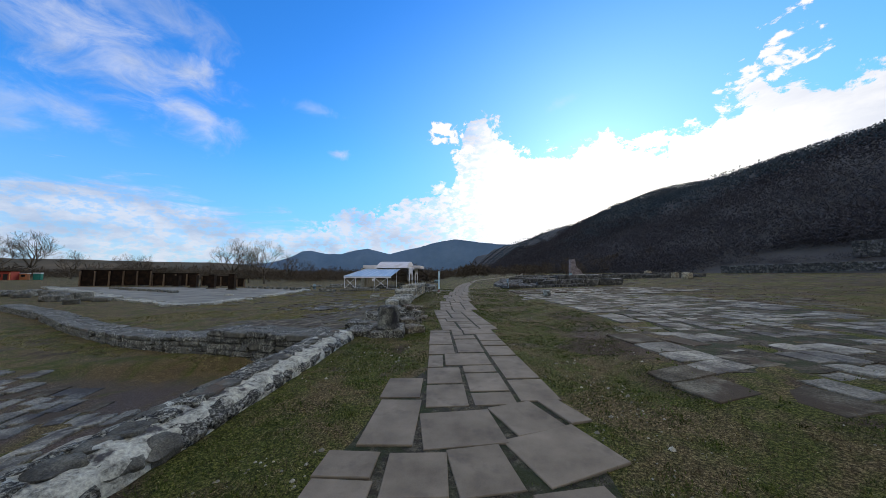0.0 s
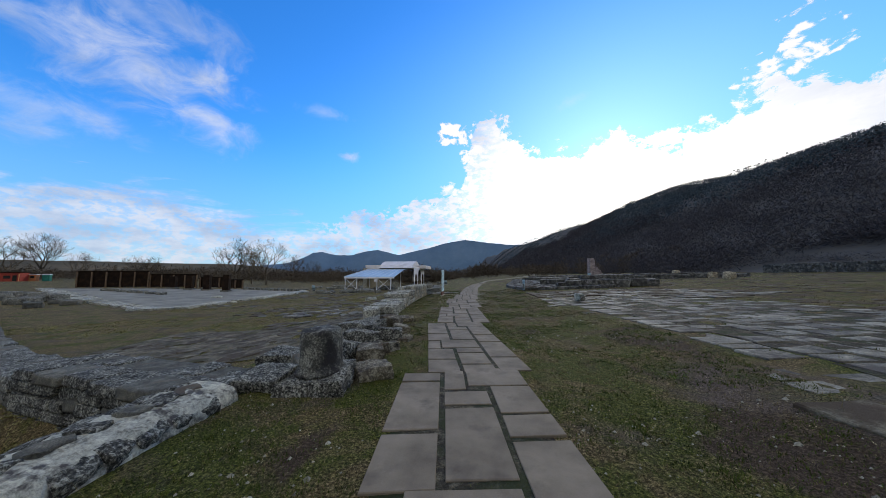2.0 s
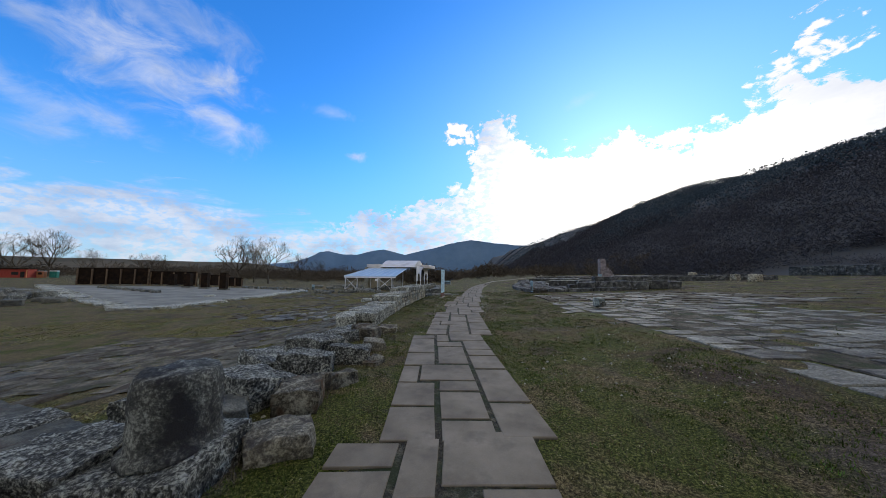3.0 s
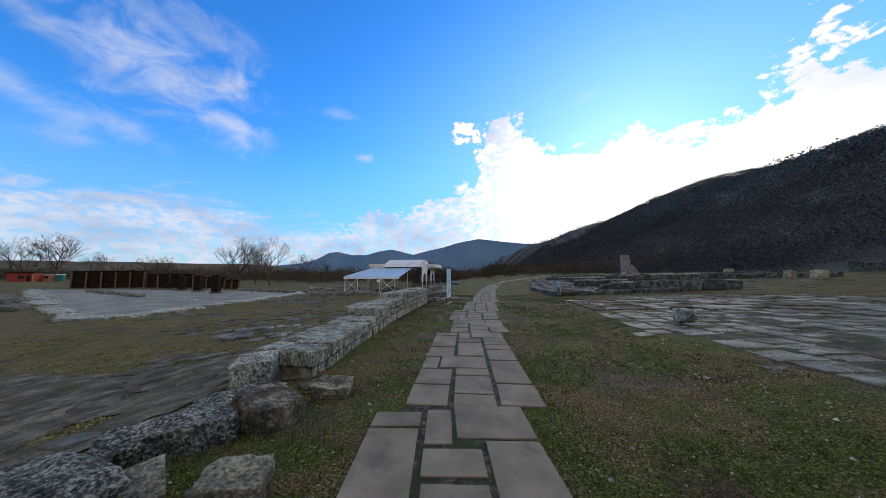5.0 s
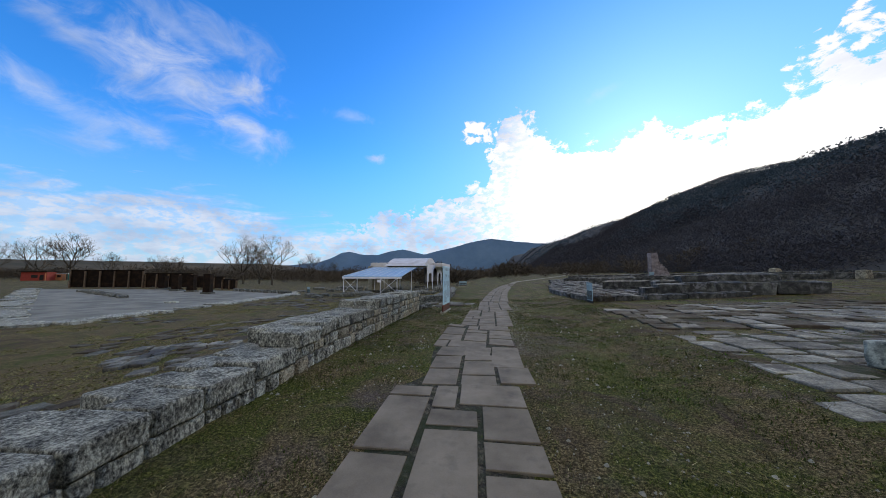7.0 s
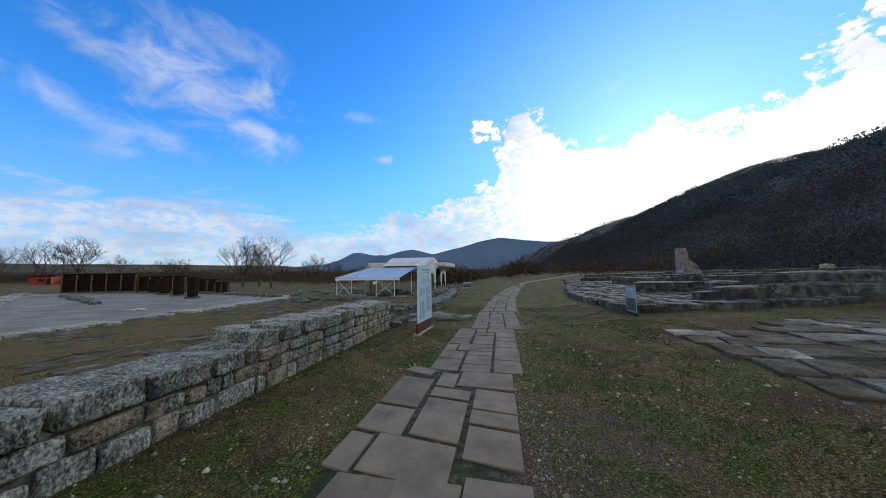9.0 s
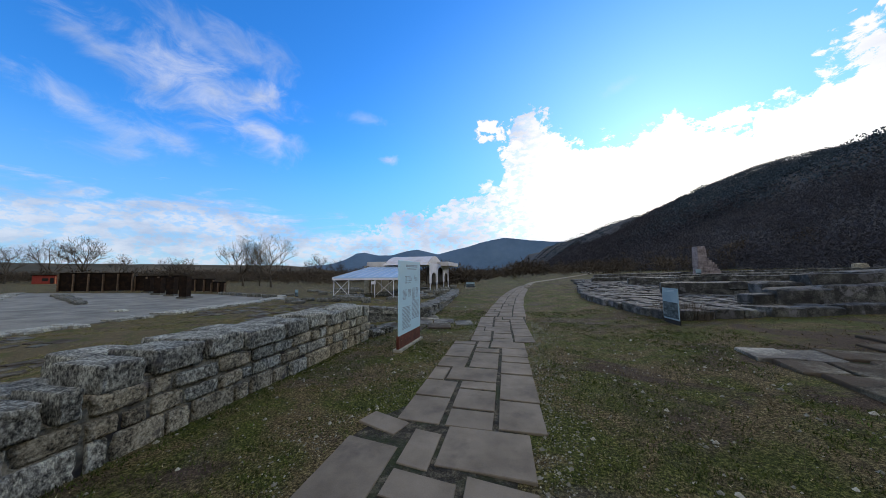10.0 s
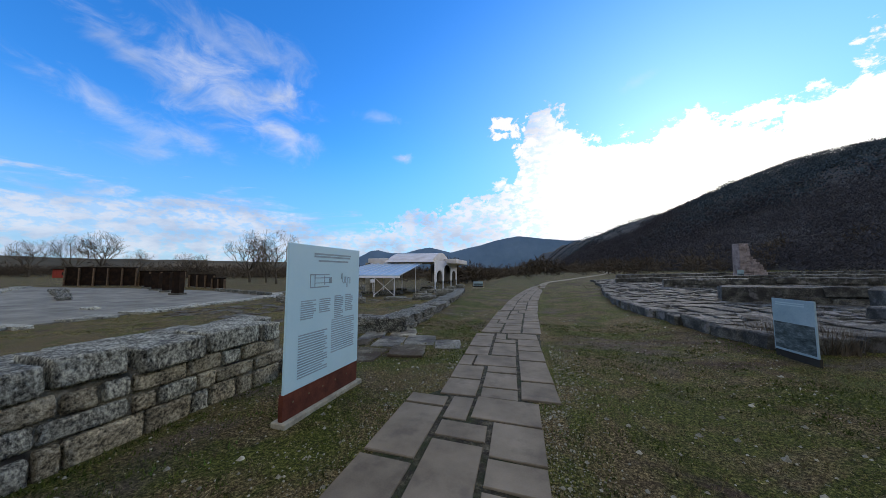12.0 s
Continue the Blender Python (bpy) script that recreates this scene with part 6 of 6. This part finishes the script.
near = [q for q in spots if q[1] < 190 and q[0] < 115]
spots = [q for q in spots if not (q[1] < 190 and q[0] < 115)]
crowns("hillside_thicket", "dense brown leafless thicket at the foot of the hill, greyed with painted haze", near, M_wood_brown, 80, 5, 0.22, 0.016, 0.8)
crowns("hill_woods", "dark bare deciduous woods on the hillside, greyed with painted haze", spots, M_wood_brown, 26, 3, 0.20, 0.05, 0.75)
crowns("hill_evergreens", "dark green pine woods on the upper hill, blued with painted haze", green, M_wood_green, 20, 4, 0.24, 0.065, 0.6)


# ---------------------------------------------------------------- huts at the edge of the plain
def hut(x, y, rz):
    g = gz(x, y)
    s = tagged(empty("wooden_hut", x, y, g, rz), "low red painted wooden hut with flat roof", "hut")
    box("wall", -3.2, 3.2, -2, 2, 0, 3.0, M_red, s, 0.02)
    box("roof", -3.5, 3.5, -2.5, 2.4, 3.0, 3.25, M_corten, s, 0.02, "dark flat roof")
    box("door", 1.5, 2.5, -2.08, -2.0, 0.1, 2.1, M_dark_in, s)
    box("window", -0.6, 1.0, -2.06, -2.0, 1.0, 2.0, M_dark_in, s)
    box("shelter_post", 3.0, 3.2, -2.4, -2.2, 0, 2.6, M_orange, s)


hut(-158.5, 97, 30)
cab = tagged(empty("portable_toilet", -154.0, 103.2, gz(-154, 103), 30), "green portable toilet with white roof", "cabin")
box("cabin", -0.95, 0.95, -0.7, 0.7, 0, 2.3, M_green, cab, 0.04)
box("roof", -1.0, 1.0, -0.75, 0.75, 2.3, 2.6, M_white, cab, 0.08)
box("door", -0.45, 0.45, -0.75, -0.7, 0.1, 2.0, M_green, cab, 0.01)
kiosk = tagged(empty("orange_kiosk", -156.2, 101.2, gz(-156, 101), 30), "small orange-brown ticket kiosk", "kiosk")
box("cabin", -0.9, 0.9, -0.8, 0.8, 0, 2.3, M_orange, kiosk, 0.03)
box("roof", -1.05, 1.05, -0.95, 0.95, 2.3, 2.45, M_white, kiosk, 0.03)
box("window", -0.5, 0.5, -0.84, -0.8, 1.1, 1.9, M_dark_in, kiosk)

track = ribbon("track", [(62, 2.1), (68, 3.3), (75, 6.0), (90, 11.5), (110, 19), (140, 29), (200, 40)], [(62, 3.3), (68, 4.4), (75, 7.2), (90, 12.9), (110, 20.6), (140, 31), (200, 43)], 0.04, M_track, None, 2.0)
tagged(track, "pale dirt track climbing towards the woods", "track", kind="structure")


# ---------------------------------------------------------------- grass, pebbles and stalks
def tufts(name, label, n, mat, seed, x0, x1, y0, y1, hmin, hmax, keep, blades=5, lean=0.7, width=0.006):
    rr = random.Random(seed)
    vs, fs = [], []
    while n > 0:
        x, y = rr.uniform(x0, x1), y0 + (y1 - y0) * rr.random() ** 1.15
        n -= 1
        if not keep(x, y):
            continue
        z = gzr(x, y) - 0.004
        for _ in range(blades):
            a, h = rr.uniform(0, 6.283), rr.uniform(hmin, hmax)
            bx, by = x + rr.gauss(0, 0.03), y + rr.gauss(0, 0.03)
            dx, dy = math.cos(a) * h * rr.uniform(0.2, lean), math.sin(a) * h * rr.uniform(0.2, lean)
            wx, wy = -math.sin(a) * width, math.cos(a) * width
            o = len(vs)
            vs += [(bx + wx, by + wy, z), (bx - wx, by - wy, z), (bx + dx, by + dy, z + h)]
            fs.append((o, o + 1, o + 2))
    return tagged(new(name, mesh(name, vs, fs, mat)), label, "grass", kind="stuff")


def lawn(x, y):
    l = np.interp(y, [p[0] for p in L_EDGE], [p[1] for p in L_EDGE])
    r = np.interp(y, [p[0] for p in R_EDGE], [p[1] for p in R_EDGE])
    if l - 0.02 < x < r + 0.02:
        return False
    if -4.6 < x < face_x(y) + 0.02 and y > 14.9:
        return False
    if x < -3.0 and y < 7.6 and x > -4.1:
        return False
    return not (in1(x, y) or in2(x, y) or in3(x, y))


def green_patch(x, y):
    return noise.noise((x * 0.55, y * 0.55, 30)) + 0.5 * noise.noise((x * 1.7, y * 1.7, 31)) > (-0.10 if -3.4 < x < -0.9 and y < 18 else -0.02)


tufts("dry_grass", "short dry yellow-brown grass beside the path", 52000, M_straw, 5, -4.2, 6.0, 1.6, 36, 0.010, 0.036, lambda x, y: lawn(x, y) and (not green_patch(x, y) or R.random() < 0.3), 5, 1.5, 0.005)
tufts("green_grass", "short green winter grass beside the path", 70000, M_blade, 6, -4.2, 6.0, 1.6, 36, 0.012, 0.04, lambda x, y: lawn(x, y) and green_patch(x, y), 5, 1.3, 0.0055)
tufts("lawn_grass", "sparse winter grass on the old lawns", 60000, M_lawn, 7, -26, -4.9, 8.5, 52, 0.015, 0.04, lambda x, y: y > 8.8 - 0.3 * (x + 8) and green_patch(x * 0.4, y * 0.4), 4, 1.4, 0.02)
tufts("slope_grass", "dry grass on the slope beyond the paving", 16000, M_straw, 9, 6, 30, 3, 60, 0.02, 0.05, lambda x, y: not (in1(x, y) or in3(x, y)), 4, 0.9, 0.01)
def in_joint(x, y):
    if noise.noise((x * 0.9, y * 0.5, 40)) < -0.02:
        return False
    for cx, cy, hw, hl, c, n in SLABS:
        if abs(x - cx) < 1 and abs(y - cy) < 1 and abs((x - cx) * c + (y - cy) * n) < hw and abs((y - cy) * c - (x - cx) * n) < hl:
            return False
    return True


tufts("joint_grass", "grass growing in the path joints", 11000, M_blade, 8, -1.6, 1.3, 1.5, 30, 0.015, 0.04, in_joint, 5, 0.8, 0.003)
tufts("court_grass", "tufts of grass between the paving slabs", 3500, M_blade, 10, 3.2, 13, 3.6, 31, 0.02, 0.06, lambda x, y: noise.noise((x * 0.7, y * 0.7, 50)) > 0.12, 5, 0.7, 0.008)
tufts("straws", "long dry stalks lying in the grass", 420, M_straw, 11, -3, 6, 2, 30, 0.12, 0.28, lambda x, y: lawn(x, y), 2, 2.2, 0.0025)


tufts("straw_litter", "pale broken straw lying in the turf", 7500, M_litter, 16, -3.2, 5.2, 1.8, 34, 0.006, 0.014, lambda x, y: lawn(x, y), 2, 6.0, 0.004)
tufts("bright_grass", "fresh green tufts beside the path and paving", 2600, M_fresh, 17, -2.6, 5.2, 1.8, 34, 0.02, 0.055, lambda x, y: lawn(x, y) and noise.noise((x * 0.6, y * 0.45, 90)) > 0.30, 6, 0.9, 0.005)
tufts("dead_weeds", "brown dead weeds round the fallen stones", 1500, M_twig, 14, -3.3, -1.7, 9, 16, 0.05, 0.20, lambda x, y: noise.noise((x * 1.5, y * 1.5, 80)) > 0.05, 4, 0.9, 0.003)
tufts("sign_weeds", "brown dead bush beside the low board", 260, M_twig, 15, 5.2, 6.4, 32.4, 33.8, 0.2, 0.6, lambda x, y: True, 5, 0.7, 0.006)


def pebbles():
    rr = random.Random(12)
    vs, fs = [], []

    def add(x, y, s):
        z = gzr(x, y)
        a = rr.uniform(0, 6.283)
        o = len(vs)
        for k in range(5):
            t = a + k * 1.2566
            vs.append((x + math.cos(t) * s * rr.uniform(0.7, 1.2), y + math.sin(t) * s * rr.uniform(0.7, 1.2), z - 0.003))
        vs.append((x + s * 0.15, y, z + s * 0.75))
        fs.extend((o + k, o + (k + 1) % 5, o + 5) for k in range(5))

    for _ in range(9500):
        x, y = rr.uniform(-3.4, 4.8), rr.uniform(1.8, 38)
        if not lawn(x, y) or noise.noise((x * 0.5, y * 0.35, 60)) < (-0.1 if y < 20 else -0.3):
            continue
        add(x, y, rr.uniform(0.007, 0.02) * (2.2 if rr.random() < 0.09 else 1))
    for _ in range(5200):  # gravel kicked out beside the slabs
        y = rr.uniform(22, 33)
        edge = np.interp(y, [p[0] for p in R_EDGE], [p[1] for p in R_EDGE]) if rr.random() < 0.7 else np.interp(y, [p[0] for p in L_EDGE], [p[1] for p in L_EDGE])
        x = edge + (1 if edge > 0 else -1) * abs(rr.gauss(0, 0.32))
        if lawn(x, y):
            add(x, y, rr.uniform(0.005, 0.014) * (2.4 if rr.random() < 0.05 else 1))
    tagged(new("pebbles", mesh("pebbles", vs, fs, M_pebble)), "small pale pebbles scattered in the grass", "pebbles", kind="stuff")


pebbles()
